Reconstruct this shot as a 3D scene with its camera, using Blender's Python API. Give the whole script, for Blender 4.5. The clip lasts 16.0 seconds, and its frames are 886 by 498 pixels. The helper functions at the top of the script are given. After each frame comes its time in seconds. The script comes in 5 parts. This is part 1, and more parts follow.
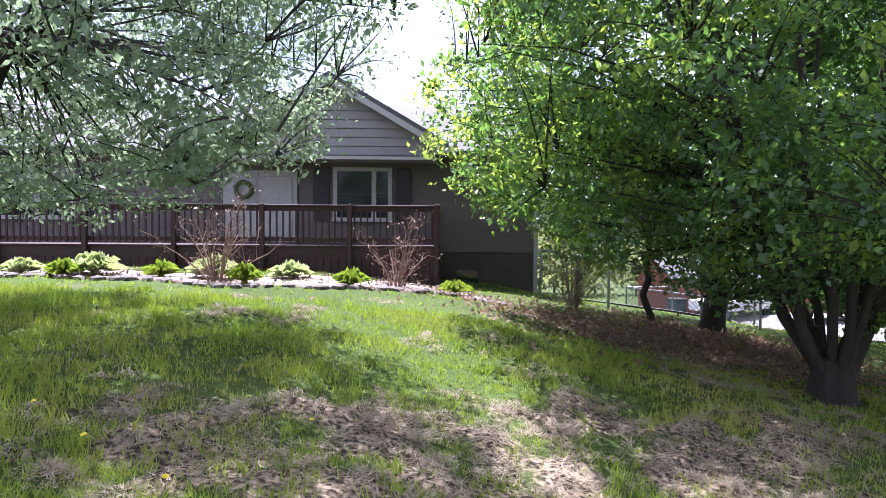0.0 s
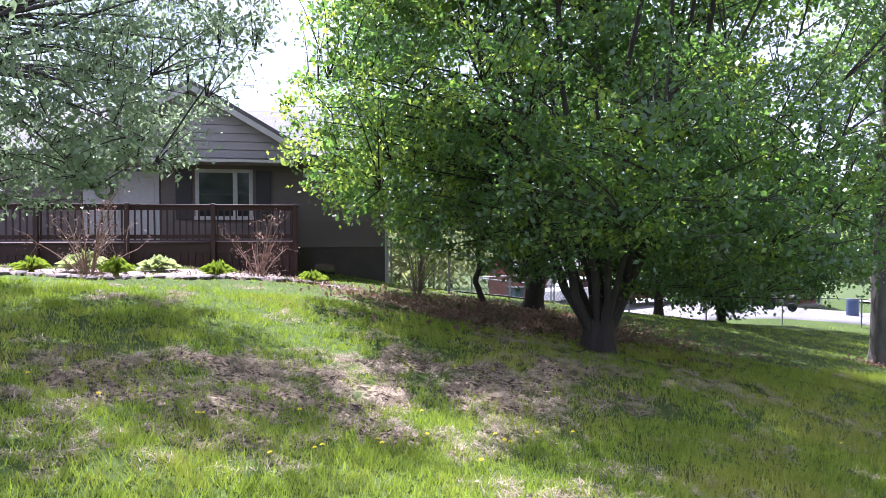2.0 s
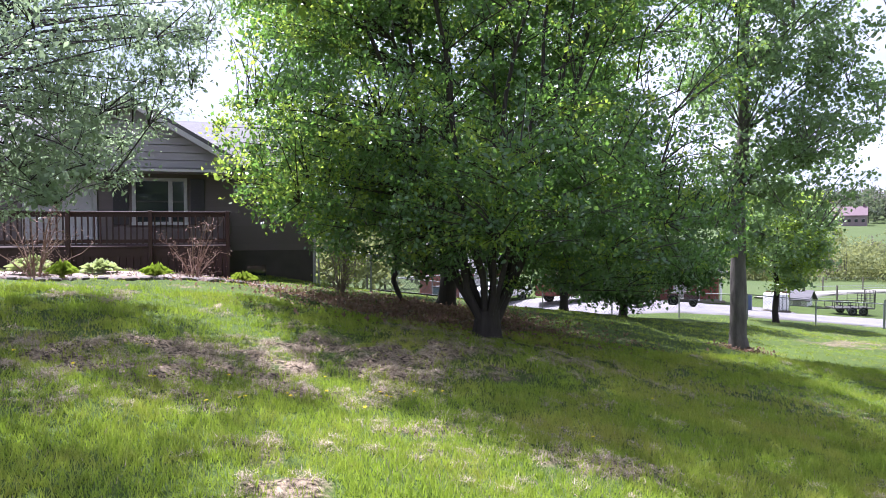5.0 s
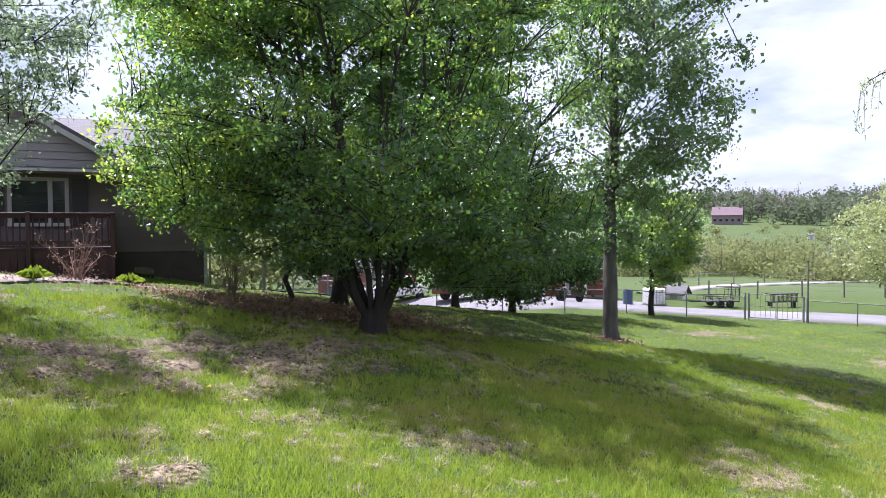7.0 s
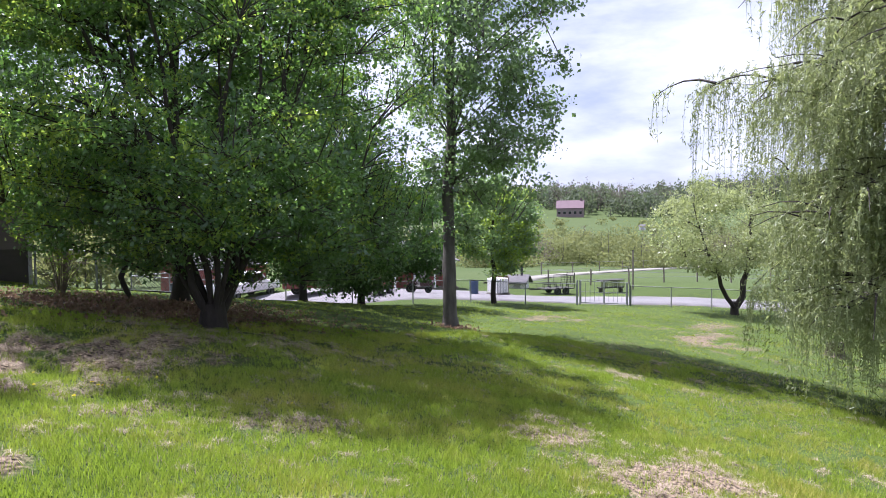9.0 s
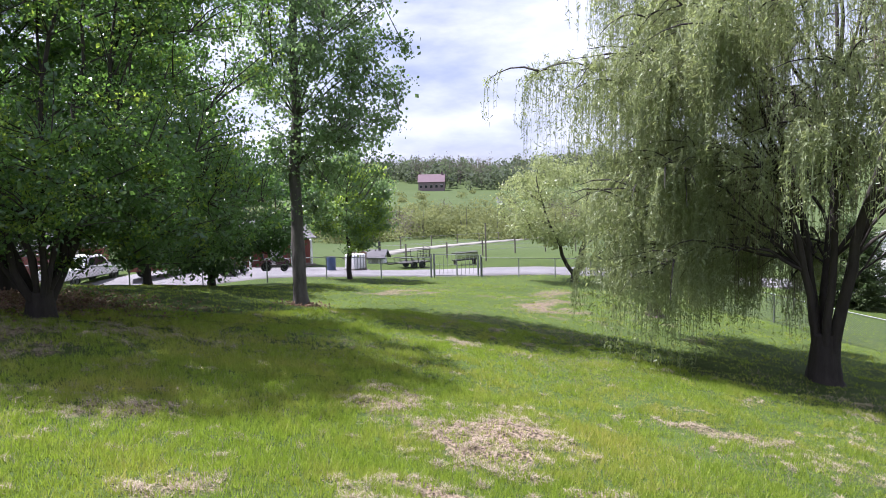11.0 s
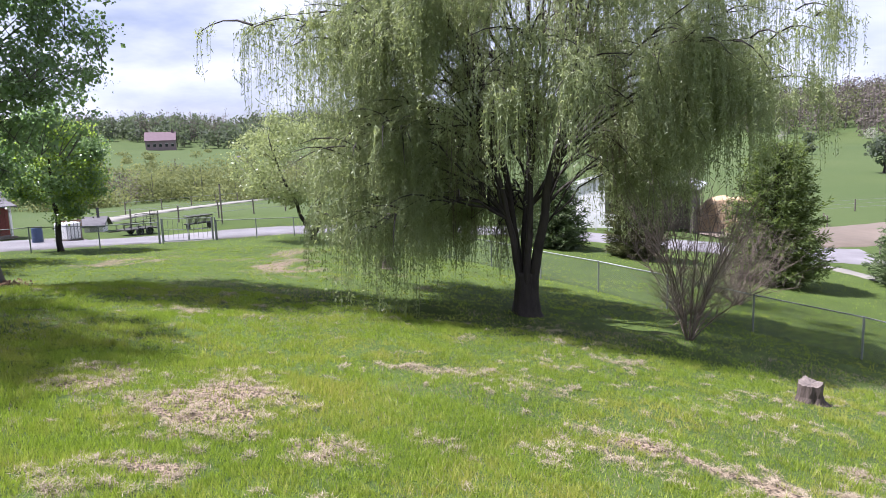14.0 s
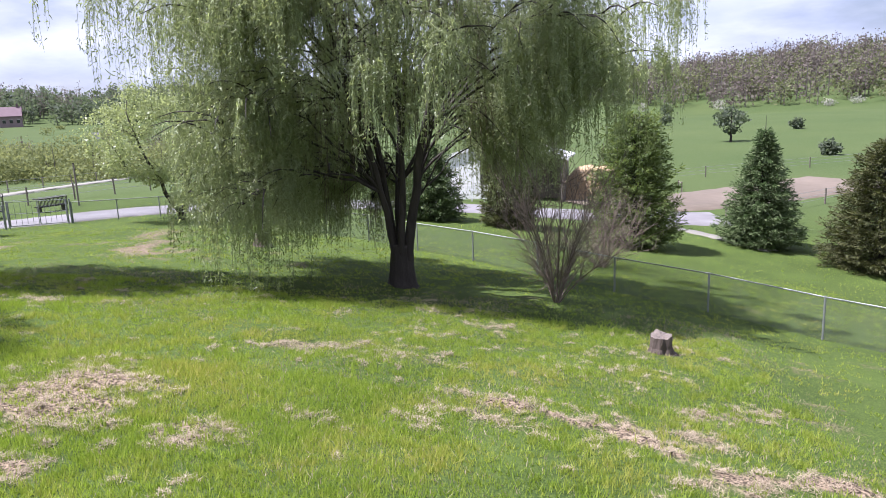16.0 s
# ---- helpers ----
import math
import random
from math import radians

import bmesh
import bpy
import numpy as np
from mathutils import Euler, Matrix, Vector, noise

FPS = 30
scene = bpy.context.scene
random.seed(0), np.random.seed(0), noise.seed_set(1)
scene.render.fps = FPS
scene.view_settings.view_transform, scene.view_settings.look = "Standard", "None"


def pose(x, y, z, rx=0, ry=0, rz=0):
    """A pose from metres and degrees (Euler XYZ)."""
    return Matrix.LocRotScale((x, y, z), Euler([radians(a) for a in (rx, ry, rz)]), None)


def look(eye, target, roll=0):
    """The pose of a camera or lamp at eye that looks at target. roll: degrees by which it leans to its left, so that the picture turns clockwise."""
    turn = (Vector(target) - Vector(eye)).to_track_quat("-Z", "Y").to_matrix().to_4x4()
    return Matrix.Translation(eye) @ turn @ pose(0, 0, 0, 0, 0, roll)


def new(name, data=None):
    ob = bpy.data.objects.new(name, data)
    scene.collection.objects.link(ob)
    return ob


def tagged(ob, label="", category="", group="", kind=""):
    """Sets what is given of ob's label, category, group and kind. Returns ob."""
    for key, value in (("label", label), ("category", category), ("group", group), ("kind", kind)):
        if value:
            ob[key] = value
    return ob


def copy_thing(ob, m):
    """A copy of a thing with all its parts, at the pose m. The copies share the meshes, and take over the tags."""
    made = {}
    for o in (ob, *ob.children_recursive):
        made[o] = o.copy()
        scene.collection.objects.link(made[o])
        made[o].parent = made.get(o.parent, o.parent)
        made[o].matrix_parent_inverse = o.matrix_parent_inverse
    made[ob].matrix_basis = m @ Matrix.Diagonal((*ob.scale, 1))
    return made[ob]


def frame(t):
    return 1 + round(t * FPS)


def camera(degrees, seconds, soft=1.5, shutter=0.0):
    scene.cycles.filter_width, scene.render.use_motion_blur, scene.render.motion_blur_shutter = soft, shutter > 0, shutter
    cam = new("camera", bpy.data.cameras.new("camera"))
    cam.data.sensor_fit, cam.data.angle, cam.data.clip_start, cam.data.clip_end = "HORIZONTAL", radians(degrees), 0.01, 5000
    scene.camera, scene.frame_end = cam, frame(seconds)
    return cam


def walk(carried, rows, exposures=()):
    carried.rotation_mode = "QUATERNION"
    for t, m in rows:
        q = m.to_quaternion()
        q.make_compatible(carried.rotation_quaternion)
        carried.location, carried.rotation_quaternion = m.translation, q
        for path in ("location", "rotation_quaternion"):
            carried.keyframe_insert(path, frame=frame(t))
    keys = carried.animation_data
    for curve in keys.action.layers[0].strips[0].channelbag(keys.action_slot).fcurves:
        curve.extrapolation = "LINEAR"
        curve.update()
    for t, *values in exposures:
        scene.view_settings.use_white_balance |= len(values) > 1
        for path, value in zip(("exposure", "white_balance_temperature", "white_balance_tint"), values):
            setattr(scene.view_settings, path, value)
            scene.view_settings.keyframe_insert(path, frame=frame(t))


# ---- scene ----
cam = camera(65.3, 16.0, soft=0.3)
PATH = [
    (0, (-0.15, -0.151, 2.024), (-0.091, 1.848, 1.966), 0.4),
    (0.5, (-0.108, -0.651, 2.01), (0.072, 1.34, 1.951), 0.3),
    (1, (-0.084, -1.171, 1.982), (0.219, 0.805, 1.924), 0.0),
    (1.5, (-0.094, -1.693, 1.968), (0.302, 0.267, 1.909), -0.0),
    (2, (-0.113, -2.177, 1.959), (0.335, -0.229, 1.899), -0.1),
    (2.5, (-0.13, -2.619, 1.958), (0.356, -0.68, 1.898), -0.1),
    (3, (-0.136, -3.033, 1.966), (0.386, -1.103, 1.907), -0.1),
    (3.2, (-0.146, -3.211, 1.967), (0.387, -1.284, 1.909), -0.2),
    (5.3, (-0.067, -4.321, 2.051), (0.572, -2.427, 1.992), -0.2),
    (5.5, (-0.047, -4.389, 2.057), (0.608, -2.5, 1.995), -0.2),
    (6, (-0.025, -4.564, 2.062), (0.683, -2.694, 2.002), -0.2),
    (6.5, (-0.021, -4.761, 2.078), (0.77, -2.925, 2.019), -0.2),
    (7, (-0.034, -4.972, 2.087), (0.844, -3.177, 2.027), -0.3),
    (7.5, (-0.048, -5.18, 2.09), (0.924, -3.432, 2.03), -0.4),
    (8, (-0.062, -5.38, 2.099), (0.984, -3.677, 2.038), -0.5),
    (8.5, (-0.067, -5.58, 2.099), (1.075, -3.94, 2.031), -0.5),
    (9, (-0.097, -5.795, 2.104), (1.13, -4.218, 2.022), -0.7),
    (9.2, (-0.106, -5.852, 2.119), (1.154, -4.301, 2.024), -0.9),
    (11.3, (-0.148, -6.618, 2.224), (1.402, -5.367, 2.044), -1.2),
    (11.5, (-0.132, -6.626, 2.227), (1.448, -5.415, 2.034), -1.0),
    (12, (-0.112, -6.721, 2.234), (1.532, -5.603, 2.019), -1.2),
    (12.5, (-0.073, -6.792, 2.212), (1.635, -5.779, 1.978), -1.4),
    (13, (-0.072, -6.878, 2.218), (1.692, -5.972, 1.959), -1.5),
    (13.5, (-0.078, -6.969, 2.221), (1.736, -6.176, 1.94), -1.8),
    (14, (-0.089, -7.051, 2.217), (1.767, -6.371, 1.912), -2.0),
    (14.5, (-0.08, -7.111, 2.198), (1.808, -6.537, 1.871), -2.1),
    (15, (-0.069, -7.169, 2.179), (1.841, -6.69, 1.829), -2.3),
    (15.5, (-0.074, -7.229, 2.175), (1.849, -6.824, 1.804), -2.4),
    (16, (-0.112, -7.274, 2.183), (1.818, -6.923, 1.792), -2.4),
]
walk(cam, [(t, look(eye, target, roll)) for t, eye, target, roll in PATH], [(0, 2.06, 5600, 25), (3.2, 2.06, 5600, 25), (5.5, 1.76, 5750, 22), (8.5, 1.48, 5800, 22), (12, 1.38, 5850, 21), (16, 1.38, 5850, 21)])

# ---- world, sun ----
SUN_EL, SUN_DIR = 64.0, (-0.30, 0.954)          # elevation in degrees; horizontal direction towards the sun
sun_h = math.cos(radians(SUN_EL))
to_sun = Vector((SUN_DIR[0] * sun_h, SUN_DIR[1] * sun_h, math.sin(radians(SUN_EL)))).normalized()
world = bpy.data.worlds.new("world")
scene.world = world
world.use_nodes = True
wn, wl = world.node_tree.nodes, world.node_tree.links
wn.clear()
w_out, w_bg = wn.new("ShaderNodeOutputWorld"), wn.new("ShaderNodeBackground")
w_sky = wn.new("ShaderNodeTexSky")
w_sky.sky_type, w_sky.sun_disc = "NISHITA", False
w_sky.sun_elevation, w_sky.sun_rotation = radians(SUN_EL), math.atan2(SUN_DIR[0], SUN_DIR[1])
w_sky.air_density, w_sky.dust_density = 1.0, 1.5
w_tc, w_map, w_noise = wn.new("ShaderNodeTexCoord"), wn.new("ShaderNodeMapping"), wn.new("ShaderNodeTexNoise")
w_map.inputs["Scale"].default_value = (1.0, 1.0, 3.2)
w_map.inputs["Location"].default_value = (0.35, 0.1, 0.2)
w_noise.inputs["Scale"].default_value, w_noise.inputs["Detail"].default_value, w_noise.inputs["Roughness"].default_value = 2.6, 7.0, 0.55
w_ramp = wn.new("ShaderNodeValToRGB")
w_ramp.color_ramp.elements[0].color = (0.35, 0.35, 0.35, 1)
w_ramp.color_ramp.elements[0].position, w_ramp.color_ramp.elements[1].position = 0.34, 0.52
w_noise2, w_ramp2 = wn.new("ShaderNodeTexNoise"), wn.new("ShaderNodeValToRGB")
w_noise2.inputs["Scale"].default_value, w_noise2.inputs["Detail"].default_value = 4.2, 5.0
w_ramp2.color_ramp.elements[0].position, w_ramp2.color_ramp.elements[1].position = 0.36, 0.6
w_ramp2.color_ramp.elements[0].color, w_ramp2.color_ramp.elements[1].color = (8.7, 9.5, 11.9, 1), (12.3, 12.7, 14.1, 1)
w_mix = wn.new("ShaderNodeMix")
w_mix.data_type = "RGBA"
wl.new(w_tc.outputs["Generated"], w_map.inputs["Vector"])
wl.new(w_map.outputs["Vector"], w_noise.inputs["Vector"])
wl.new(w_map.outputs["Vector"], w_noise2.inputs["Vector"])
wl.new(w_noise.outputs["Fac"], w_ramp.inputs["Fac"])
wl.new(w_noise2.outputs["Fac"], w_ramp2.inputs["Fac"])
wl.new(w_ramp.outputs["Color"], w_mix.inputs["Factor"])
wl.new(w_sky.outputs["Color"], w_mix.inputs["A"])
wl.new(w_ramp2.outputs["Color"], w_mix.inputs["B"])
wl.new(w_mix.outputs["Result"], w_bg.inputs["Color"])
w_bg.inputs["Strength"].default_value = 0.035
wl.new(w_bg.outputs["Background"], w_out.inputs["Surface"])
sun = new("sun", bpy.data.lights.new("sun", "SUN"))
sun.data.energy, sun.data.angle, sun.data.color = 5.0, radians(0.6), (1.0, 0.96, 0.91)
sun.matrix_world = look(to_sun * 100, (0, 0, 0))


# ---- materials ----
def material(name, a, b, rough=0.8, scale=6.0, fine=60.0, bump=0.3, metal=0.0, through_light=None, island=0.0, rand=0.0, stretch=(1, 1, 1), spec=0.4):
    """A surface between the colours a and b by noise at two scales, with relief; through_light: colour of light let through; island, rand: variation from piece to piece."""
    m = bpy.data.materials.new(name)
    m.use_nodes = True
    n, l = m.node_tree.nodes, m.node_tree.links
    bsdf, out = n["Principled BSDF"], n["Material Output"]
    tc, mp = n.new("ShaderNodeTexCoord"), n.new("ShaderNodeMapping")
    mp.inputs["Scale"].default_value = stretch
    n1, n2 = n.new("ShaderNodeTexNoise"), n.new("ShaderNodeTexNoise")
    n1.inputs["Scale"].default_value, n1.inputs["Detail"].default_value = scale, 5
    n2.inputs["Scale"].default_value, n2.inputs["Detail"].default_value = fine, 3
    l.new(tc.outputs["Object"], mp.inputs["Vector"])
    l.new(mp.outputs["Vector"], n1.inputs["Vector"])
    l.new(mp.outputs["Vector"], n2.inputs["Vector"])
    add = n.new("ShaderNodeMath")
    add.operation = "MULTIPLY_ADD"
    add.inputs[1].default_value = 0.45
    l.new(n2.outputs["Fac"], add.inputs[0])
    half = n.new("ShaderNodeMath")
    half.operation = "MULTIPLY_ADD"
    half.inputs[1].default_value, half.inputs[2].default_value = 1.5, -0.48
    l.new(n1.outputs["Fac"], half.inputs[0])
    l.new(half.outputs[0], add.inputs[2])
    fac = add.outputs[0]
    if island or rand:
        src = n.new("ShaderNodeNewGeometry").outputs["Random Per Island"] if island else n.new("ShaderNodeObjectInfo").outputs["Random"]
        mix = n.new("ShaderNodeMix")
        mix.inputs["Factor"].default_value = island or rand
        l.new(fac, mix.inputs["A"])
        l.new(src, mix.inputs["B"])
        fac = mix.outputs["Result"]
    col = n.new("ShaderNodeMix")
    col.data_type, col.clamp_factor = "RGBA", True
    col.inputs["A"].default_value, col.inputs["B"].default_value = (*a, 1), (*b, 1)
    l.new(fac, col.inputs["Factor"])
    l.new(col.outputs["Result"], bsdf.inputs["Base Color"])
    bsdf.inputs["Roughness"].default_value, bsdf.inputs["Metallic"].default_value = rough, metal
    bsdf.inputs["Specular IOR Level"].default_value = spec
    if bump:
        bp = n.new("ShaderNodeBump")
        bp.inputs["Strength"].default_value, bp.inputs["Distance"].default_value = bump, 0.02
        l.new(add.outputs[0], bp.inputs["Height"])
        l.new(bp.outputs["Normal"], bsdf.inputs["Normal"])
    if through_light:
        tr, ms = n.new("ShaderNodeBsdfTranslucent"), n.new("ShaderNodeMixShader")
        tr.inputs["Color"].default_value = (*through_light, 1)
        ms.inputs["Fac"].default_value = 0.42
        l.new(bsdf.outputs["BSDF"], ms.inputs[1])
        l.new(tr.outputs["BSDF"], ms.inputs[2])
        l.new(ms.outputs["Shader"], out.inputs["Surface"])
    return m


def plain(name, colour, rough=0.5, metal=0.0, var=0.12, scale=9.0, bump=0.06):
    c = np.array(colour)
    return material(name, tuple(c * (1 - var)), tuple(np.minimum(c * (1 + var), 1)), rough, scale, 80.0, bump, metal)


M_BARK = material("bark_dark", (0.014, 0.011, 0.009), (0.055, 0.045, 0.038), 0.9, 5, 28, 1.0, stretch=(1, 1, 0.25))
M_BARK_STUMP = material("bark_weathered", (0.03, 0.022, 0.018), (0.13, 0.1, 0.085), 0.95, 9, 45, 1.0, stretch=(1, 1, 0.3))
M_BARK_GREY = material("bark_grey", (0.04, 0.035, 0.031), (0.16, 0.145, 0.13), 0.9, 5, 26, 1.0, stretch=(1, 1, 0.3))
M_TWIG = material("twig", (0.075, 0.055, 0.042), (0.24, 0.19, 0.15), 0.85, 8, 50, 0.2, island=0.4)
M_TWIG_RED = material("twig_red", (0.15, 0.085, 0.065), (0.32, 0.21, 0.17), 0.85, 8, 50, 0.2, island=0.4)
M_LEAF = material("leaf_main", (0.022, 0.052, 0.026), (0.085, 0.145, 0.068), 0.32, 0.5, 9, 0.0, through_light=(0.2, 0.38, 0.06), island=0.6, spec=0.6)
M_LEAF_DARK = material("leaf_shade", (0.02, 0.045, 0.02), (0.065, 0.105, 0.045), 0.5, 0.5, 9, 0.0, through_light=(0.1, 0.2, 0.045), island=0.55, spec=0.3)
M_LEAF_YELLOW = material("leaf_yellow_green", (0.06, 0.115, 0.02), (0.15, 0.22, 0.045), 0.36, 0.5, 9, 0.0, through_light=(0.5, 0.68, 0.09), island=0.55)
M_LEAF_GREY = material("leaf_greyish", (0.065, 0.105, 0.065), (0.2, 0.25, 0.17), 0.2, 0.5, 9, 0.0, through_light=(0.38, 0.5, 0.27), island=0.55, spec=0.55)
M_LEAF_POP = material("leaf_poplar", (0.05, 0.095, 0.045), (0.14, 0.2, 0.1), 0.32, 0.5, 9, 0.0, through_light=(0.3, 0.46, 0.15), island=0.55, spec=0.6)
M_LEAF_WILLOW = material("leaf_willow", (0.115, 0.148, 0.076), (0.36, 0.4, 0.215), 0.4, 0.4, 9, 0.0, through_light=(0.42, 0.48, 0.17), island=0.6)
M_NEEDLE = material("needle_dark", (0.06, 0.09, 0.038), (0.19, 0.235, 0.1), 0.7, 0.8, 12, 0.0, through_light=(0.1, 0.16, 0.06), island=0.5)
M_NEEDLE_BROWN = material("needle_brownish", (0.035, 0.05, 0.018), (0.12, 0.115, 0.04), 0.65, 0.8, 12, 0.0, through_light=(0.07, 0.08, 0.02), island=0.5)
M_NEEDLE_LIGHT = material("needle_light", (0.06, 0.1, 0.025), (0.17, 0.22, 0.065), 0.6, 0.8, 12, 0.0, through_light=(0.17, 0.22, 0.045), island=0.5)
M_WOODS = material("leaf_woods", (0.06, 0.08, 0.06), (0.15, 0.17, 0.11), 0.8, 0.02, 0.3, 0.0, through_light=(0.13, 0.17, 0.08), island=0.4)
M_WOODS_SPRING = material("leaf_spring_woods", (0.085, 0.1, 0.05), (0.19, 0.2, 0.095), 0.8, 0.02, 0.3, 0.0, through_light=(0.18, 0.2, 0.08), island=0.4)
M_WOODS_BARE = material("leaf_budding", (0.11, 0.09, 0.08), (0.2, 0.17, 0.15), 0.85, 0.02, 0.3, 0.0, through_light=(0.13, 0.11, 0.09), island=0.4)
M_SCRUB = material("leaf_scrub", (0.085, 0.115, 0.045), (0.2, 0.225, 0.085), 0.8, 0.09, 0.6, 0.0, through_light=(0.26, 0.28, 0.1), island=0.3)
M_BLOSSOM = material("blossom", (0.26, 0.27, 0.2), (0.46, 0.45, 0.38), 0.7, 0.4, 5, 0.0, through_light=(0.4, 0.38, 0.36), island=0.4)
M_GRASS = material("grass_blade", (0.042, 0.112, 0.013), (0.41, 0.475, 0.08), 0.55, 0.5, 5, 0.0, through_light=(0.29, 0.41, 0.035), island=0.72, spec=0.22)
gr_n, gr_l = M_GRASS.node_tree.nodes, M_GRASS.node_tree.links
gr_noise, gr_map, gr_mix = gr_n.new("ShaderNodeTexNoise"), gr_n.new("ShaderNodeMapRange"), gr_n.new("ShaderNodeMix")
gr_noise.inputs["Scale"].default_value, gr_noise.inputs["Detail"].default_value, gr_noise.inputs["Roughness"].default_value = 0.55, 8.0, 0.74
gr_map.inputs["From Min"].default_value, gr_map.inputs["From Max"].default_value, gr_map.inputs["To Max"].default_value = 0.47, 0.64, 0.8
gr_mix.data_type = "RGBA"
gr_mix.inputs["B"].default_value = (0.46, 0.38, 0.11, 1)
gr_l.new(gr_n["Texture Coordinate"].outputs["Object"], gr_noise.inputs["Vector"])
gr_l.new(gr_noise.outputs["Fac"], gr_map.inputs["Value"])
gr_l.new(gr_map.outputs["Result"], gr_mix.inputs["Factor"])
for link in list(gr_l):
    if link.to_socket.name == "Base Color":
        gr_l.new(link.from_socket, gr_mix.inputs["A"])
gr_l.new(gr_mix.outputs["Result"], gr_n["Principled BSDF"].inputs["Base Color"])
M_STRAW = material("straw_blade", (0.15, 0.11, 0.075), (0.72, 0.6, 0.43), 0.75, 0.6, 9, 0.0, through_light=(0.3, 0.25, 0.2), island=0.55)
M_LITTER = material("dead_leaf", (0.1, 0.06, 0.042), (0.36, 0.24, 0.17), 0.8, 0.6, 9, 0.0, through_light=(0.2, 0.12, 0.08), island=0.7)
M_HOSTA = material("leaf_variegated", (0.2, 0.27, 0.11), (0.62, 0.64, 0.42), 0.4, 6, 30, 0.0, through_light=(0.3, 0.36, 0.12), island=0.5)
M_SHINGLE = material("roof_shingle", (0.07, 0.066, 0.072), (0.14, 0.132, 0.14), 0.9, 2.5, 45, 0.5, stretch=(1, 3, 3))
# wall siding: browner than the gable's, with the shade below the eave darkened in
M_SIDING = material("siding_taupe_shaded", (0.108, 0.085, 0.082), (0.148, 0.12, 0.115), 0.6, 1.5, 40, 0.08, rand=0.35)
M_SIDING_PALE = material("siding_pale_grey", (0.23, 0.212, 0.222), (0.3, 0.278, 0.29), 0.6, 1.5, 40, 0.08, rand=0.35)
M_TRIM = plain("trim_white", (0.4, 0.385, 0.385), 0.5)
M_FOUND = material("foundation_taupe", (0.055, 0.046, 0.042), (0.095, 0.08, 0.072), 0.85, 2, 50, 0.3)
M_DECK = material("deck_stain", (0.024, 0.0095, 0.0095), (0.05, 0.019, 0.018), 0.6, 3, 40, 0.2, rand=0.4, stretch=(1, 1, 0.3))
M_SHUTTER = plain("shutter_dark", (0.035, 0.03, 0.035), 0.5)
M_WHITE = plain("white_paint", (0.74, 0.73, 0.72), 0.45)
M_MULCH = material("mulch_pale", (0.13, 0.095, 0.083), (0.3, 0.23, 0.205), 0.9, 4, 40, 0.9, island=0.3)
M_STONE = material("stone_pale", (0.075, 0.063, 0.058), (0.16, 0.138, 0.128), 0.85, 5, 40, 0.5, rand=0.5)
M_GRAVEL = material("gravel_drive", (0.115, 0.108, 0.114), (0.2, 0.19, 0.197), 0.95, 0.5, 14, 0.5)
M_TRACK = material("track_pale", (0.15, 0.142, 0.122), (0.225, 0.212, 0.185), 0.95, 0.3, 4, 0.2)
M_SAND = material("arena_sand", (0.075, 0.06, 0.045), (0.17, 0.135, 0.105), 0.95, 0.12, 1.5, 0.2)
M_STEEL = plain("galvanised_steel", (0.27, 0.28, 0.28), 0.6, 0.6)
M_WIRE = plain("wire_zinc", (0.15, 0.17, 0.165), 0.6, 0.5)
M_STEEL_DARK = plain("steel_dark", (0.06, 0.055, 0.05), 0.55, 0.5)
M_POST = material("post_wood", (0.10, 0.085, 0.07), (0.22, 0.19, 0.16), 0.9, 6, 40, 0.5)
M_RED = plain("red_paint", (0.19, 0.052, 0.042), 0.6)
M_TIMBER = material("timber_brown", (0.13, 0.075, 0.045), (0.25, 0.15, 0.09), 0.8, 5, 40, 0.3, rand=0.3)
M_MAROON = plain("maroon_paint", (0.055, 0.018, 0.026), 0.3)
M_TYRE = plain("tyre_rubber", (0.02, 0.02, 0.02), 0.8)
M_TEAL = plain("teal_plastic", (0.03, 0.075, 0.09), 0.4)
M_BLUE = plain("blue_plastic", (0.05, 0.08, 0.16), 0.4)
M_METALROOF = plain("white_metal_roof", (0.72, 0.72, 0.72), 0.35, 0.2)
M_HAY = material("hay", (0.3, 0.2, 0.115), (0.55, 0.41, 0.25), 0.9, 3, 30, 1.0, rand=0.5)
M_CUT = material("cut_wood", (0.07, 0.055, 0.048), (0.2, 0.165, 0.145), 0.85, 8, 60, 0.4)
M_YELLOW = plain("dandelion_yellow", (0.75, 0.62, 0.02), 0.6)
M_FARROOF = plain("far_roof", (0.13, 0.085, 0.10), 0.8, scale=0.5)
M_FARWALL = plain("far_wall", (0.2, 0.155, 0.16), 0.8, scale=0.5)
M_GLASS = bpy.data.materials.new("window_glass")
M_GLASS.use_nodes = True
M_GLASS.node_tree.nodes["Principled BSDF"].inputs["Base Color"].default_value = (0.02, 0.025, 0.03, 1)
M_GLASS.node_tree.nodes["Principled BSDF"].inputs["Roughness"].default_value = 0.06
M_GLASS.node_tree.nodes["Principled BSDF"].inputs["Specular IOR Level"].default_value = 0.7

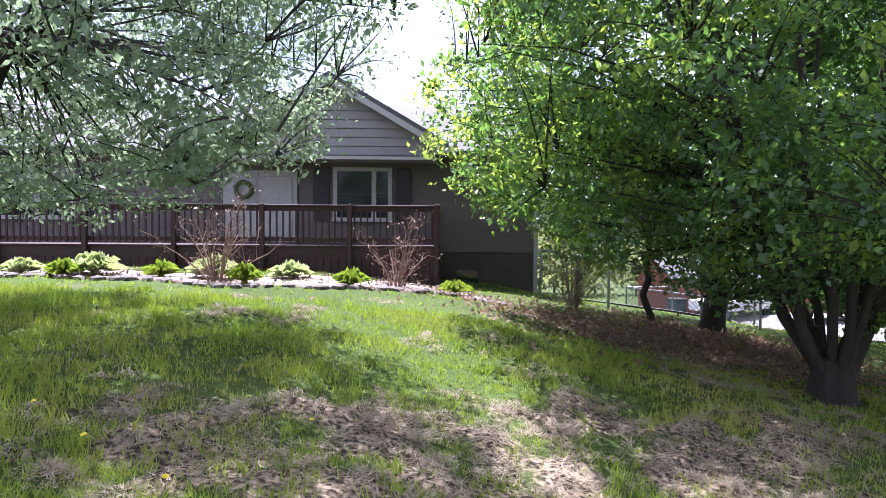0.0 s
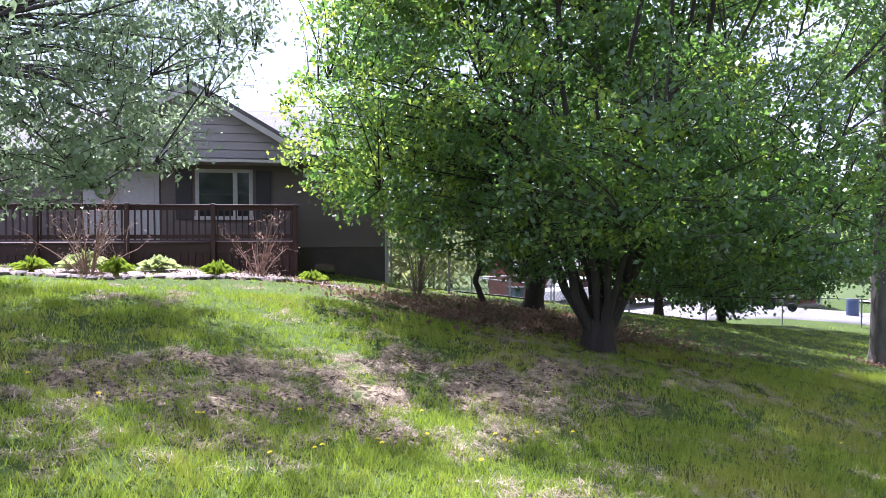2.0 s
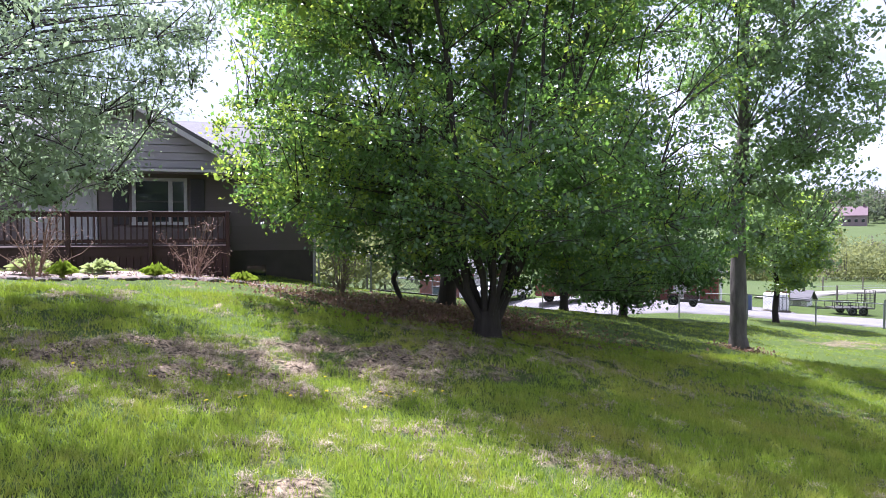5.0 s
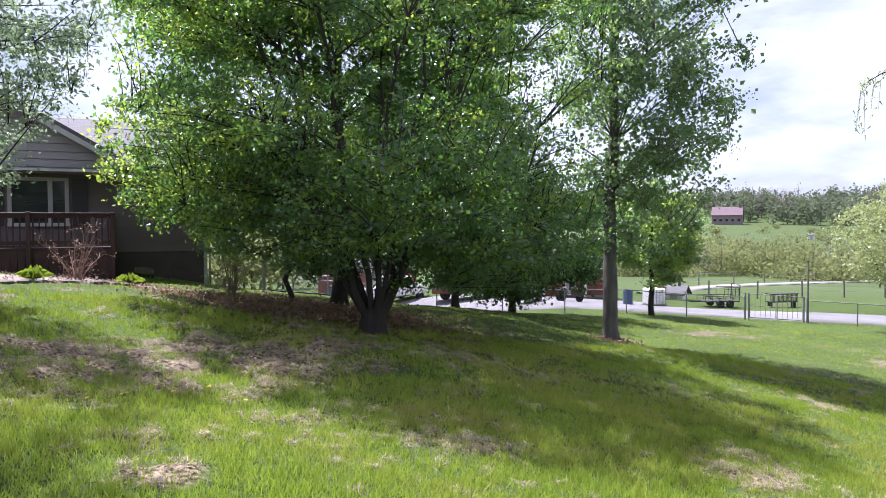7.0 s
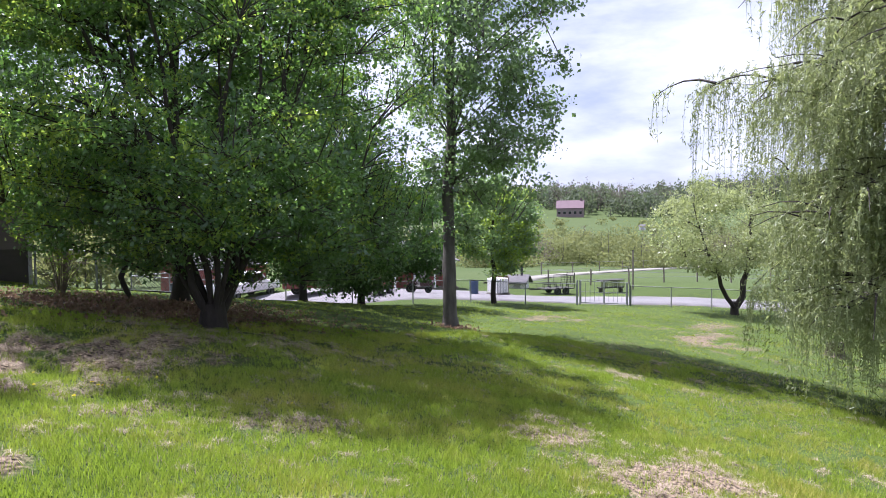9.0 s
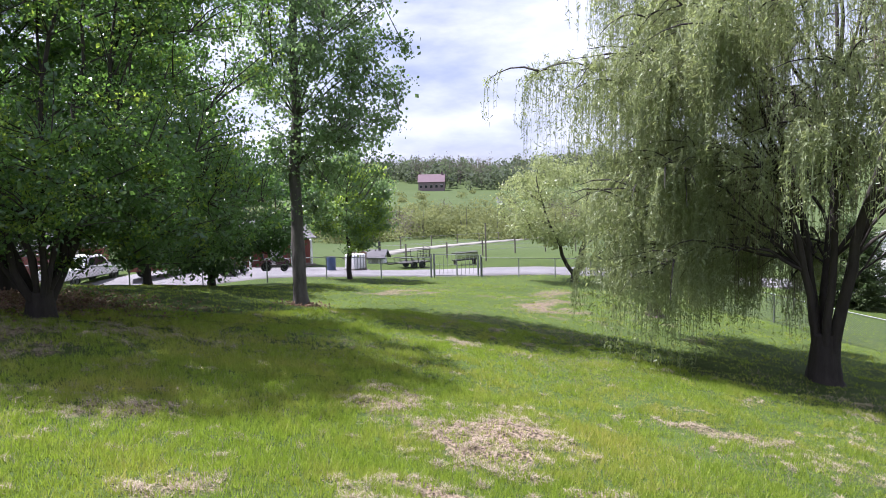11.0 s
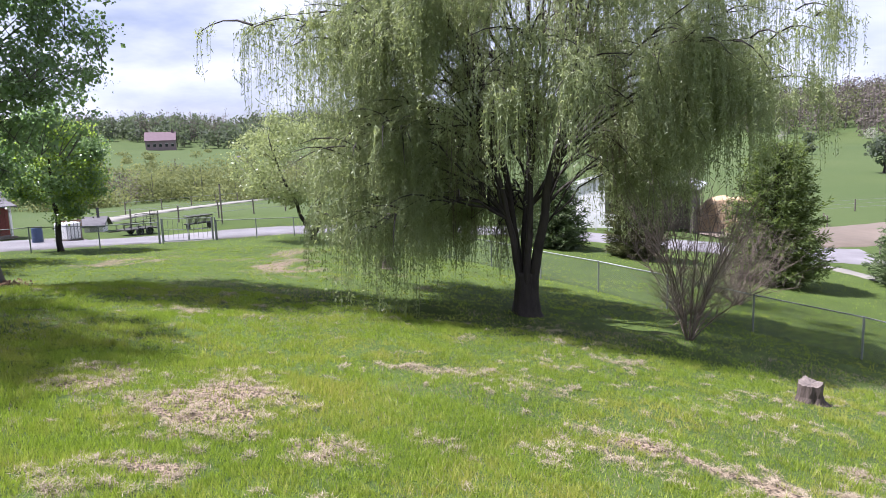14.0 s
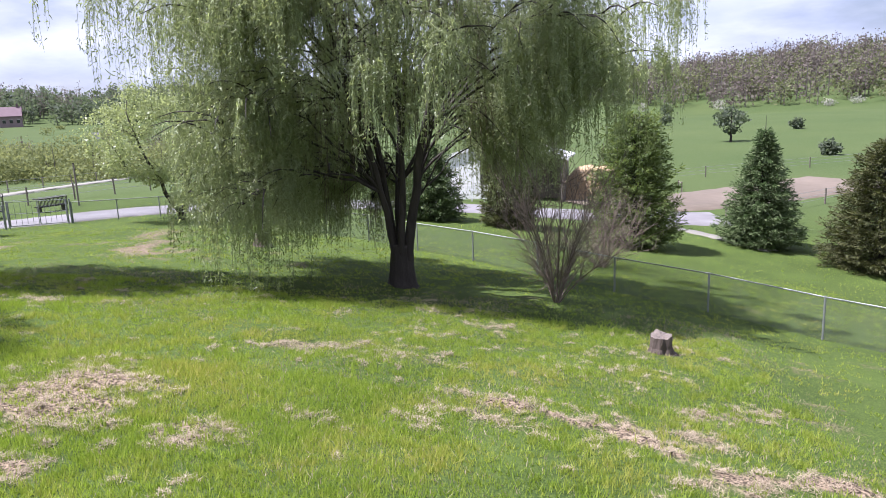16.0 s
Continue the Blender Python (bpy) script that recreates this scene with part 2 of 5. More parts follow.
# dry patches of the lawn: x, y, half length, half width, turn in degrees, strength
DRY_NEAR = [
    (0.9, 4.8, 3.0, 0.85, 21, 1.0), (-0.7, 3.4, 1.4, 0.6, 10, 0.72), (1.5, 3.9, 1.2, 0.55, 15, 0.66), (3.9, 5.4, 1.4, 0.45, 20, 0.6), (4.2, 11.0, 2.2, 1.3, -25, 1.0),
    (1.7, 2.45, 0.5, 0.2, 10, 0.75), (1.6, 1.6, 0.35, 0.22, 0, 0.8), (3.4, 1.8, 0.6, 0.3, -20, 0.7), (0.4, 0.9, 0.3, 0.2, 0, 0.8), (0.2, 1.55, 0.4, 0.2, 20, 0.65),
    (7.2, 0.85, 0.75, 0.45, 30, 0.85), (6.8, -1.3, 1.35, 0.72, 38, 0.95), (6.9, 0.35, 0.7, 0.3, 30, 0.75), (4.75, -1.8, 0.6, 0.35, -10, 0.8), (2.65, -0.7, 0.5, 0.25, 0, 0.7),
]
DRY_FAR = [
    (11.0, -2.8, 0.9, 0.4, -60, 0.62), (10.6, -4.5, 0.9, 0.35, -70, 0.65), (6.2, -3.25, 0.5, 0.4, 0, 0.75), (8.6, -5.9, 0.7, 0.4, -60, 0.75), (8.75, -7.2, 1.1, 0.24, 73, 1.0),
    (7.85, -8.5, 1.15, 0.26, 37, 1.0), (7.4, -9.9, 1.1, 0.3, -72, 0.9), (8.6, -6.1, 0.6, 0.4, 60, 0.8), (8.3, -9.0, 0.5, 0.25, 30, 0.7), (10.4, -4.6, 0.9, 0.2, -62, 0.7), (5.2, -3.6, 0.5, 0.3, 10, 0.75), (4.7, -2.2, 0.6, 0.35, -20, 0.8), (9.8, -9.5, 0.7, 0.35, -40, 0.65), (21.0, 13.8, 2.2, 0.9, 10, 0.65), (22.7, 7.7, 2.2, 1.1, 40, 0.75), (27.6, 10.5, 2.0, 0.8, 20, 0.6),
]
M_PINKWALL = plain("house_wall_pale", (0.3, 0.27, 0.285), 0.7)


# ---- helpers for building ----
def soft(a, b, v):
    t = np.clip((v - a) / (b - a), 0, 1)
    return t * t * (3 - 2 * t)


def height(x, y):
    """The lie of the land: a lawn that falls away from the house, a valley, and hills beyond."""
    x, y = np.asarray(x, float), np.asarray(y, float)
    qx, qy = np.clip(x, -15, 45), np.clip(y, -25, 22)
    n = .126 - .168 * qx + .079 * qy + .00155 * qx * qx + .00018 * qx * qy - .00221 * qy * qy
    n = n + .25 * np.exp(-((x + 1) ** 2 + (y - 10.5) ** 2) / 9) + .2 * np.exp(-((x - 4.6) ** 2 + (y - 6.5) ** 2) / 7)
    n = -.25 * np.log(np.exp(-n / .25) + np.exp(-1.2 / .25))
    n = n - 1.9 * soft(17, 33, y) * (1 - soft(14, 24, x))
    r, a = np.hypot(x - 5, y), np.degrees(np.arctan2(y, x - 5))
    w = np.where(a < -90, 1.0, soft(-12, 36, a))
    ne = np.interp(r, (0, 40, 54, 112, 140, 300, 480, 600, 800, 1500, 4000), (-2.9, -2.9, -3.2, -6, -6, -2, 2.5, 18, 34, 28, 0))
    ea = np.interp(r, (0, 40, 60, 100, 300, 420, 540, 1500, 4000), (-5.3, -5.3, -6.0, -5.6, -2.7, 13, 30, 24, 0))
    ea = ea - 11 * soft(-21, -7, a) * soft(380, 520, r)
    s = soft(30, 62, r)
    roll = 1.0 * np.sin(x / 47 + 1) * np.sin(y / 39) * soft(90, 250, r) + 5 * np.sin(a / 9) * soft(480, 700, r)
    lumps = (0.02 * np.sin(x * 3.1 + 1.3 * np.sin(y * 2.3)) * np.sin(y * 2.7 + 0.8) + 0.03 * np.sin(x * 1.1 + y * 0.7)) * (1 - soft(25, 45, r))
    return n * (1 - s) + (ne * w + ea * (1 - w)) * s + roll + lumps


def H(x, y):
    return float(height(x, y))


def as_mesh(name, verts, faces):
    me = bpy.data.meshes.new(name)
    me.from_pydata([tuple(v) for v in verts], [], faces)
    me.update()
    return me


def quads(name, verts, k=4):
    """A mesh of separate faces of k corners, verts in order."""
    verts = np.ascontiguousarray(verts, dtype=np.float32).reshape(-1, 3)
    n = len(verts) // k
    me = bpy.data.meshes.new(name)
    me.vertices.add(n * k)
    me.vertices.foreach_set("co", verts.ravel())
    me.loops.add(n * k)
    me.loops.foreach_set("vertex_index", np.arange(n * k, dtype=np.int32))
    me.polygons.add(n)
    me.polygons.foreach_set("loop_start", np.arange(0, n * k, k, dtype=np.int32))
    me.update(calc_edges=True)
    return me


def thing(name, loc=(0, 0, 0), label="", category="", group="", kind="", turn=0):
    ob = new(name)
    ob.matrix_basis = pose(*loc, 0, 0, turn)
    return tagged(ob, label, category, group, kind)


def part(name, data, mat, parent, label="", smooth=False, at=None):
    """data: a bmesh or a mesh; one mesh object under a thing or a part."""
    if isinstance(data, bmesh.types.BMesh):
        me = bpy.data.meshes.new(name)
        data.to_mesh(me)
        data.free()
    else:
        me = data
    if mat and not me.materials:
        me.materials.append(mat)
    if smooth:
        me.polygons.foreach_set("use_smooth", [True] * len(me.polygons))
    ob = new(name, me)
    ob.parent = parent
    if at is not None:
        ob.matrix_basis = at
    return tagged(ob, label)


def solid(name, data, mat, label="", category="", kind="", group="", smooth=False):
    ob = part(name, data, mat, None, label, smooth)
    return tagged(ob, label, category, group, kind)


def box(bm, x0, y0, z0, x1, y1, z1, bevel=0.0):
    r = bmesh.ops.create_cube(bm, size=1)
    for v in r["verts"]:
        v.co = Vector((x0 + (v.co.x + .5) * (x1 - x0), y0 + (v.co.y + .5) * (y1 - y0), z0 + (v.co.z + .5) * (z1 - z0)))
    if bevel:
        es = list({e for v in r["verts"] for e in v.link_edges})
        bmesh.ops.bevel(bm, geom=es, offset=bevel, segments=1, affect="EDGES")
    return bm


def block(x0, y0, z0, x1, y1, z1, bevel=0.0):
    return box(bmesh.new(), x0, y0, z0, x1, y1, z1, bevel)


def prism(points, depth, axis="y"):
    """A flat outline (pairs) drawn in the plane across the axis, thickened by depth."""
    bm = bmesh.new()
    put = {"y": lambda a, b, d: (a, d, b), "z": lambda a, b, d: (a, b, d), "x": lambda a, b, d: (d, a, b)}[axis]
    lo = [bm.verts.new(put(a, b, 0)) for a, b in points]
    hi = [bm.verts.new(put(a, b, depth)) for a, b in points]
    bm.faces.new(lo)
    bm.faces.new(hi[::-1])
    for i in range(len(lo)):
        j = (i + 1) % len(lo)
        bm.faces.new((lo[j], lo[i], hi[i], hi[j]))
    bmesh.ops.recalc_face_normals(bm, faces=bm.faces)
    return bm


def tubes_mesh(name, lines, sides=6, rough=0.0):
    """lines: (points, radii); each one becomes a tapered tube; rough: ridges and knots on its surface."""
    V, F = [], []
    ang = np.arange(sides) * 2 * np.pi / sides
    for pts, rad in lines:
        pts = np.asarray(pts, float)
        base = len(V)
        for i, p in enumerate(pts):
            d = pts[min(i + 1, len(pts) - 1)] - pts[max(i - 1, 0)]
            d = d / (np.linalg.norm(d) + 1e-9)
            u = np.cross(d, (0.0, 1.0, 0.0) if abs(d[1]) < 0.9 else (1.0, 0.0, 0.0))
            u /= np.linalg.norm(u)
            v = np.cross(d, u)
            for a in ang:
                lump = 1 + rough * (noise.noise(Vector((np.cos(a) * 2.6, np.sin(a) * 2.6, p[2] * .9 + base))) + .6 * noise.noise(Vector((np.cos(a) * 7, np.sin(a) * 7, p[2] * 2.2)))) if rough else 1
                V.append(p + rad[i] * lump * (np.cos(a) * u + np.sin(a) * v))
        for i in range(len(pts) - 1):
            for k in range(sides):
                a, b = base + i * sides + k, base + i * sides + (k + 1) % sides
                F.append((a, b, b + sides, a + sides))
        F.append(tuple(base + (len(pts) - 1) * sides + k for k in range(sides)))
    return as_mesh(name, V, F)


def tube(points, radius, sides=6):
    return tubes_mesh("tube", [(points, [radius] * len(points))], sides)


def curve(p0, p1, p2, n):
    t = np.linspace(0, 1, n)[:, None]
    return (1 - t) ** 2 * np.array(p0) + 2 * t * (1 - t) * np.array(p1) + t * t * np.array(p2)


def leaves_mesh(name, rng, centres, length, width, up=0.4, droop=0.0, size_var=0.35, narrow=False):
    """One small pointed, slightly folded leaf at each centre."""
    n = len(centres)
    d = rng.normal(size=(n, 3))
    d[:, 2] -= droop
    d /= np.linalg.norm(d, axis=1)[:, None]
    nrm = rng.normal(size=(n, 3))
    nrm[:, 2] += up
    s = np.cross(d, nrm)
    s /= np.linalg.norm(s, axis=1)[:, None] + 1e-9
    f = np.cross(s, d)
    k = (1 + size_var * rng.normal(size=(n, 1))).clip(.45, 1.9)
    L, W = length * k, width * k
    if narrow:
        return quads(name, np.stack([centres - s * W * .5, centres + s * W * .5, centres + d * L], axis=1), 3)
    v = np.stack([centres, centres + d * L * .45 + s * W * .5 + f * W * .15, centres + d * L, centres + d * L * .45 - s * W * .5 + f * W * .15], axis=1)
    return quads(name, v)


def stem(p0, p1, bend, n, rng, wob=0.05):
    p0, p1 = np.array(p0, float), np.array(p1, float)
    pts = curve(p0, (p0 + p1) / 2 + np.array(bend), p1, n)
    pts[1:] += rng.normal(size=(n - 1, 3)) * wob
    return pts


def leafy_tree(name, loc, seed, label, bark, leaf, height_m, radius, crown_low, stems, twigs, per_twig, leaf_len, leaf_w, spread, trunk_r, category="tree", group="",
               lean=(0, 0), low_edge=0.0, gap=0.0, shape=1.0, accent=None, accent_share=0.0, offset=(0, 0), fork=0.7, droop=0.2, climb=0.25, shell=0.36, belly=1.0, stem_r=(.42, .62), tilt=(0, 0), shear=(0, 0), accent_side=(0, 0)):
    """A tree with trunk, limbs and a crown of single leaves. crown_low: height of the crown's lower side; low_edge: how far its rim hangs below that."""
    rng = np.random.default_rng(seed)
    root = thing(name, loc, label, category, group)
    mid, half = (height_m + crown_low) / 2, (height_m - crown_low) / 2
    lines, branches = [], []
    limbs = []
    if stems == 1:
        top = np.array([lean[0], lean[1], height_m * .93])
        pts = stem((0, 0, -0.15), top, (0, 0, 0), 12, rng, .05)
        fine_t = np.linspace(0, 1, 70)
        fine = np.stack([np.interp(fine_t, np.linspace(0, 1, 12), pts[:, k]) for k in range(3)], axis=1)
        lines.append((fine, np.interp(fine_t, (0, .015, .035, .1, 1), (trunk_r * 1.75, trunk_r * 1.3, trunk_r * 1.05, trunk_r * .95, .03))))
        limbs.append(pts)
    else:
        bole_z = np.linspace(-.15, fork, 14)
        lines.append((np.stack([.02 * np.sin(bole_z * 4), .02 * np.cos(bole_z * 3), bole_z], axis=1), np.interp(bole_z, (-.15, .1, fork * .6, fork), np.array([1.5, 1.08, .98, .85]) * trunk_r)))
        for i in range(stems):
            a = 2 * np.pi * (i + rng.uniform(-.3, .3)) / stems
            out = radius * rng.uniform(.35, .72)
            end = np.array([np.cos(a) * out + offset[0], np.sin(a) * out + offset[1], mid + half * rng.uniform(.2, .75)])
            pts = stem((np.cos(a) * trunk_r * .5, np.sin(a) * trunk_r * .5, fork * rng.uniform(.5, .95)), end, (np.cos(a) * rng.uniform(-.1, .8), np.sin(a) * rng.uniform(-.1, .8), rng.uniform(-.7, .1)), 10, rng, .06)
            r0 = trunk_r * rng.uniform(*stem_r) * (1.6 if i == 0 else 1)
            lines.append((pts, np.linspace(r0, .025, 10)))
            limbs.append(pts)
    part("trunk", tubes_mesh("trunk", lines[:1], 18, .16), bark, root, smooth=True)
    for ln in lines[1:]:
        part("limb", tubes_mesh("limb", [ln], 9, .12), bark, root, smooth=True)
    ends = []
    tries = 0
    while len(ends) < twigs and tries < twigs * 30:
        tries += 1
        v = rng.normal(size=3)
        v /= np.linalg.norm(v)
        k = rng.uniform(.2, 1) ** shell
        rz = np.abs(v[2]) ** shape if v[2] > 0 else -np.abs(v[2]) ** belly
        p = np.array([v[0] * radius * k + offset[0], v[1] * radius * k + offset[1], mid + rz * half * k])
        if v[2] < .1:
            p[2] += tilt[0] * p[0] + tilt[1] * p[1] - low_edge * np.hypot(v[0], v[1]) * k * rng.uniform(.4, 1)
        p[:2] += np.array(shear) * max(0, p[2] - mid)
        q = p * 0.55 + np.array(loc) * .31 + seed
        if noise.noise(Vector(q)) < gap - .35:
            continue
        ends.append(p)
    leaf_c, accent_c = [], []
    first = max(12, len(ends) // 9)
    hold = np.concatenate([pts[3:] for pts in limbs])
    reach = []
    for i, p in enumerate(ends):
        if i == first:
            hold = np.concatenate([hold] + reach)
        dd = np.linalg.norm(hold - p, axis=1) + 1.2 * np.maximum(0, hold[:, 2] - p[2] + climb * np.hypot(hold[:, 0] - p[0], hold[:, 1] - p[1]))
        j = int(np.argmin(dd))
        best, bd = hold[j], float(np.linalg.norm(hold[j] - p))
        mid_p = (best + p) / 2 + np.array([0, 0, .12 * bd]) + rng.normal(size=3) * .08 * bd
        pts = curve(best, mid_p, p, 4)
        if i < first:
            reach.append(curve(best, mid_p, p, 14)[3:])
        branches.append((pts, np.linspace(min(.008 + .006 * bd, .034), .003, 4)))
        t = rng.uniform(.35, 1.05, size=per_twig)
        c = np.stack([np.interp(t, np.linspace(0, 1, 4), pts[:, k]) for k in range(3)], axis=1)
        c += rng.normal(size=(per_twig, 3)) * spread * np.array([1, 1, .5])
        # the second leaf colour comes more often towards one given side of the crown
        accent_chance = accent_share * (1 + 2.2 * max(0, (p[0] * accent_side[0] + p[1] * accent_side[1]) / radius))
        (accent_c if rng.random() < accent_chance else leaf_c).append(c)
    tagged(part("branchwork", tubes_mesh("branchwork", branches, 3), bark, root), kind="stuff")
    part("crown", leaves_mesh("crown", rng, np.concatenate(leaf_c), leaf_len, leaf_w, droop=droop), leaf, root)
    if accent_c:
        part("young_leaf_mass", leaves_mesh("young_leaf_mass", rng, np.concatenate(accent_c), leaf_len, leaf_w, droop=droop), accent or leaf, root, "yellow-green leaves")
    return root


def weeping_tree(name, loc, seed, label, height_m, radius, limbs_n, bundles, trunk_r, low, leaf_len, group="", category="tree", split=1.4):
    """A willow: a trunk that splits, arching limbs, and bundles of hanging strands with narrow leaves. low(angle, out): how far above the base the strands end."""
    rng = np.random.default_rng(seed)
    root = thing(name, loc, label, category, group)
    bole_z = np.linspace(-.2, split, 16)
    trunk = [(np.stack([.03 * np.sin(bole_z * 3), .03 * np.sin(bole_z * 2 + 1), bole_z], axis=1), np.interp(bole_z, (-.2, .1, .4, split), np.array([1.5, 1.12, 1.0, .8]) * trunk_r))]
    limbs = []
    leaders = 6
    for i in range(leaders + limbs_n):
        first = i < leaders
        a = 2 * np.pi * (i + rng.uniform(-.3, .3)) / (leaders if first else limbs_n)
        if not first and i % 5 < 3:
            a = (1.8, 4.95, 1.6)[i % 5] + rng.uniform(-.95, .95)
        way = np.array([np.cos(a), np.sin(a), 0])
        if first:
            out, top = radius * rng.uniform(.22, .5), height_m * rng.uniform(.86, 1.0)
            start = way * trunk_r * .5 + np.array([0, 0, split * rng.uniform(.3, .8)])
            pts = curve(start, way * (out * .2 + .28) + np.array([0, 0, top * .46]), way * out + np.array([0, 0, top]), 16)
            r0 = trunk_r * rng.uniform(.3, .42)
        else:
            floor_z = low(a, .6)[0]
            least = min(floor_z + 2.4, 6.4)
            top = least + (height_m * .9 - least) * rng.random() ** (1.1 if floor_z < 1 else 1)
            out = radius * rng.uniform(.4 if i % 5 < 3 else .15, .85 if i % 5 < 3 else .72) * min(1 - .25 * max(0, top / height_m - .6), .62 + .045 * top) * (.97 if floor_z < 1 else 1)
            near_z = [q[int(np.argmin(np.abs(q[:, 2] - max(2.6, top * rng.uniform(.45, .75)))))] for q in limbs[:leaders]]
            start = sorted(near_z, key=lambda q: math.hypot(*(q - way * out)[:2]))[rng.integers(2)]
            pts = curve(start, start * .45 + way * out * .55 * .9 + np.array([0, 0, top + .8 - start[2] * .45]), way * out + np.array([0, 0, top - .5]), 16)
            r0 = trunk_r * rng.uniform(.07, .15)
        pts[2:] += np.cumsum(rng.normal(size=(14, 3)) * .05, axis=0)
        limbs.append(pts)
        trunk.append((pts, r0 * np.linspace(1, .1, 16) ** 1.1))
    part("trunk", tubes_mesh("trunk", trunk[:1], 20, .2), M_BARK, root, smooth=True)
    for ln in trunk[1:]:
        part("limb", tubes_mesh("limb", [ln], 8, .15), M_BARK, root, smooth=True)
    subs = []
    for pts in limbs:
        for _ in range(10):
            j = rng.integers(6, 16)
            a = np.arctan2(pts[j][1], pts[j][0]) + rng.uniform(-1.4, 1.4)
            ln = rng.uniform(.5, 1.9)
            e = pts[j] + np.array([np.cos(a) * ln, np.sin(a) * ln, rng.uniform(-.9, .3)])
            subs.append((curve(pts[j], (pts[j] + e) / 2 + np.array([0, 0, .4]), e, 5), np.linspace(.028, .007, 5)))
    tagged(part("branchwork", tubes_mesh("branchwork", subs, 4), M_BARK, root), kind="stuff")
    hang, bare, cs = [], [], []
    pool = [q for q, _ in subs] * 2 + [p[7:] for p in limbs]
    for pick in rng.choice(len(pool), size=bundles):
        q = pool[pick]
        k = rng.uniform(.3, len(q) - 1.001)
        knot = q[int(k)] + (q[int(k) + 1] - q[int(k)]) * (k - int(k))
        ang, out = np.arctan2(knot[1], knot[0]), np.hypot(knot[0], knot[1]) / radius
        floor_z, fill = low(ang, out)
        if rng.random() > fill:
            continue
        drop = min(knot[2] - floor_z - rng.exponential(.3 if floor_z < 1 else 1.0), rng.uniform(.8, 3.3) if out > .3 else rng.uniform(.7, 2.2))
        drift = rng.normal(size=2) * .13 + np.array([np.cos(ang), np.sin(ang)]) * .16
        for _ in range(rng.poisson(9)):
            p = knot + rng.normal(size=3) * np.array([.2, .2, .14])
            ln = drop * (1 - .6 * rng.random() ** 1.5)
            if ln < .25:
                continue
            sway = drift + rng.normal(size=2) * .09 * ln ** .5
            pts = curve(p, p + np.array([sway[0], sway[1], .16]), p + np.array([sway[0] * 1.15, sway[1] * 1.15, -ln]), 5)
            if out < .28 and rng.random() < .35:
                bare.append((pts, (.007, .006, .006, .005, .003)))
                continue
            hang.append((pts[::2], (.006, .005, .0025)))
            m = int(ln / .039)
            t = rng.uniform(.03, 1, size=m)
            c = np.stack([np.interp(t, np.linspace(0, 1, 5), pts[:, w]) for w in range(3)], axis=1)
            cs.append(c + rng.normal(size=(m, 3)) * .035)
    tagged(part("strand_curtain", tubes_mesh("strand_curtain", hang, 3), M_LEAF_WILLOW, root), kind="stuff")
    tagged(part("bare_strand_mass", tubes_mesh("bare_strand_mass", bare, 3), M_TWIG, root, "bare straw-brown hanging twigs"), kind="stuff")
    part("crown", leaves_mesh("crown", rng, np.concatenate(cs), leaf_len, leaf_len * .3, up=.1, droop=1.1, narrow=True), M_LEAF_WILLOW, root)
    return root


def conifer(name, loc, seed, label, height_m, radius, leaf, n, spray, category="tree", group="", spire=0.0, full=0.5, rim=0.28):
    """A conifer clothed to the ground: whorls of drooping branches with short sprays of needles."""
    rng = np.random.default_rng(seed)
    root = thing(name, loc, label, category, group)
    part("trunk", tubes_mesh("trunk", [([(0, 0, -.1), (0, 0, height_m * .5), (0, 0, height_m)], [radius * .07, radius * .03, .008])], 7), M_BARK, root)
    br, cs, ds = [], [], []
    for i in range(n):
        t = (i + rng.random()) / n
        z = height_m * (.02 + (.96 - spire) * t ** 1.15)
        r = radius * min(1.0, (1.02 - z / (height_m * (1 - spire * .8))) ** full) * rng.uniform(.72, 1.1) if z < height_m * (1 - spire * .8) else radius * .06
        r *= 1 + .16 * noise.noise(Vector((z * 1.3, i * 2.399 % 6.28, seed)))
        r *= .8 + .2 * min(1, z / (height_m * .12))
        a = i * 2.39996 + rng.uniform(-.3, .3)
        d = np.array([np.cos(a), np.sin(a), 0])
        tip = d * r + np.array([0, 0, z + r * rng.uniform(-.08, .22)])
        pts = curve((0, 0, z), d * r * .6 + np.array([0, 0, z - .14 * r]), tip, 5)
        br.append((pts, np.linspace(.018, .004, 5)))
        m = int(14 + 62 * r / radius)
        t = rng.uniform(rim, 1.02, size=m)
        c = np.stack([np.interp(t, np.linspace(0, 1, 5), pts[:, q]) for q in range(3)], axis=1)
        side = np.array([-d[1], d[0], 0])
        c += side * (rng.normal(size=(m, 1)) * .2 * r * (1.15 - t[:, None])) + rng.normal(size=(m, 3)) * .05
        cs.append(c)
        ds.append(np.repeat(d[None], m, 0) + rng.normal(size=(m, 3)) * .5 + np.array([0, 0, .1]))
    c, d = np.concatenate(cs), np.concatenate(ds)
    d /= np.linalg.norm(d, axis=1)[:, None]
    s = np.cross(d, rng.normal(size=d.shape) * .5 + np.array([0, 0, 1]))
    s /= np.linalg.norm(s, axis=1)[:, None] + 1e-9
    k = rng.uniform(.6, 1.4, size=(len(c), 1)) * spray
    v = np.stack([c, c + d * k * .5 + s * k * .13, c + d * k, c + d * k * .5 - s * k * .13], axis=1)
    tagged(part("branchwork", tubes_mesh("branchwork", br, 3), M_BARK, root), kind="stuff")
    tagged(part("needle_mass", quads("needle_mass", v), leaf, root), kind="stuff")
    return root


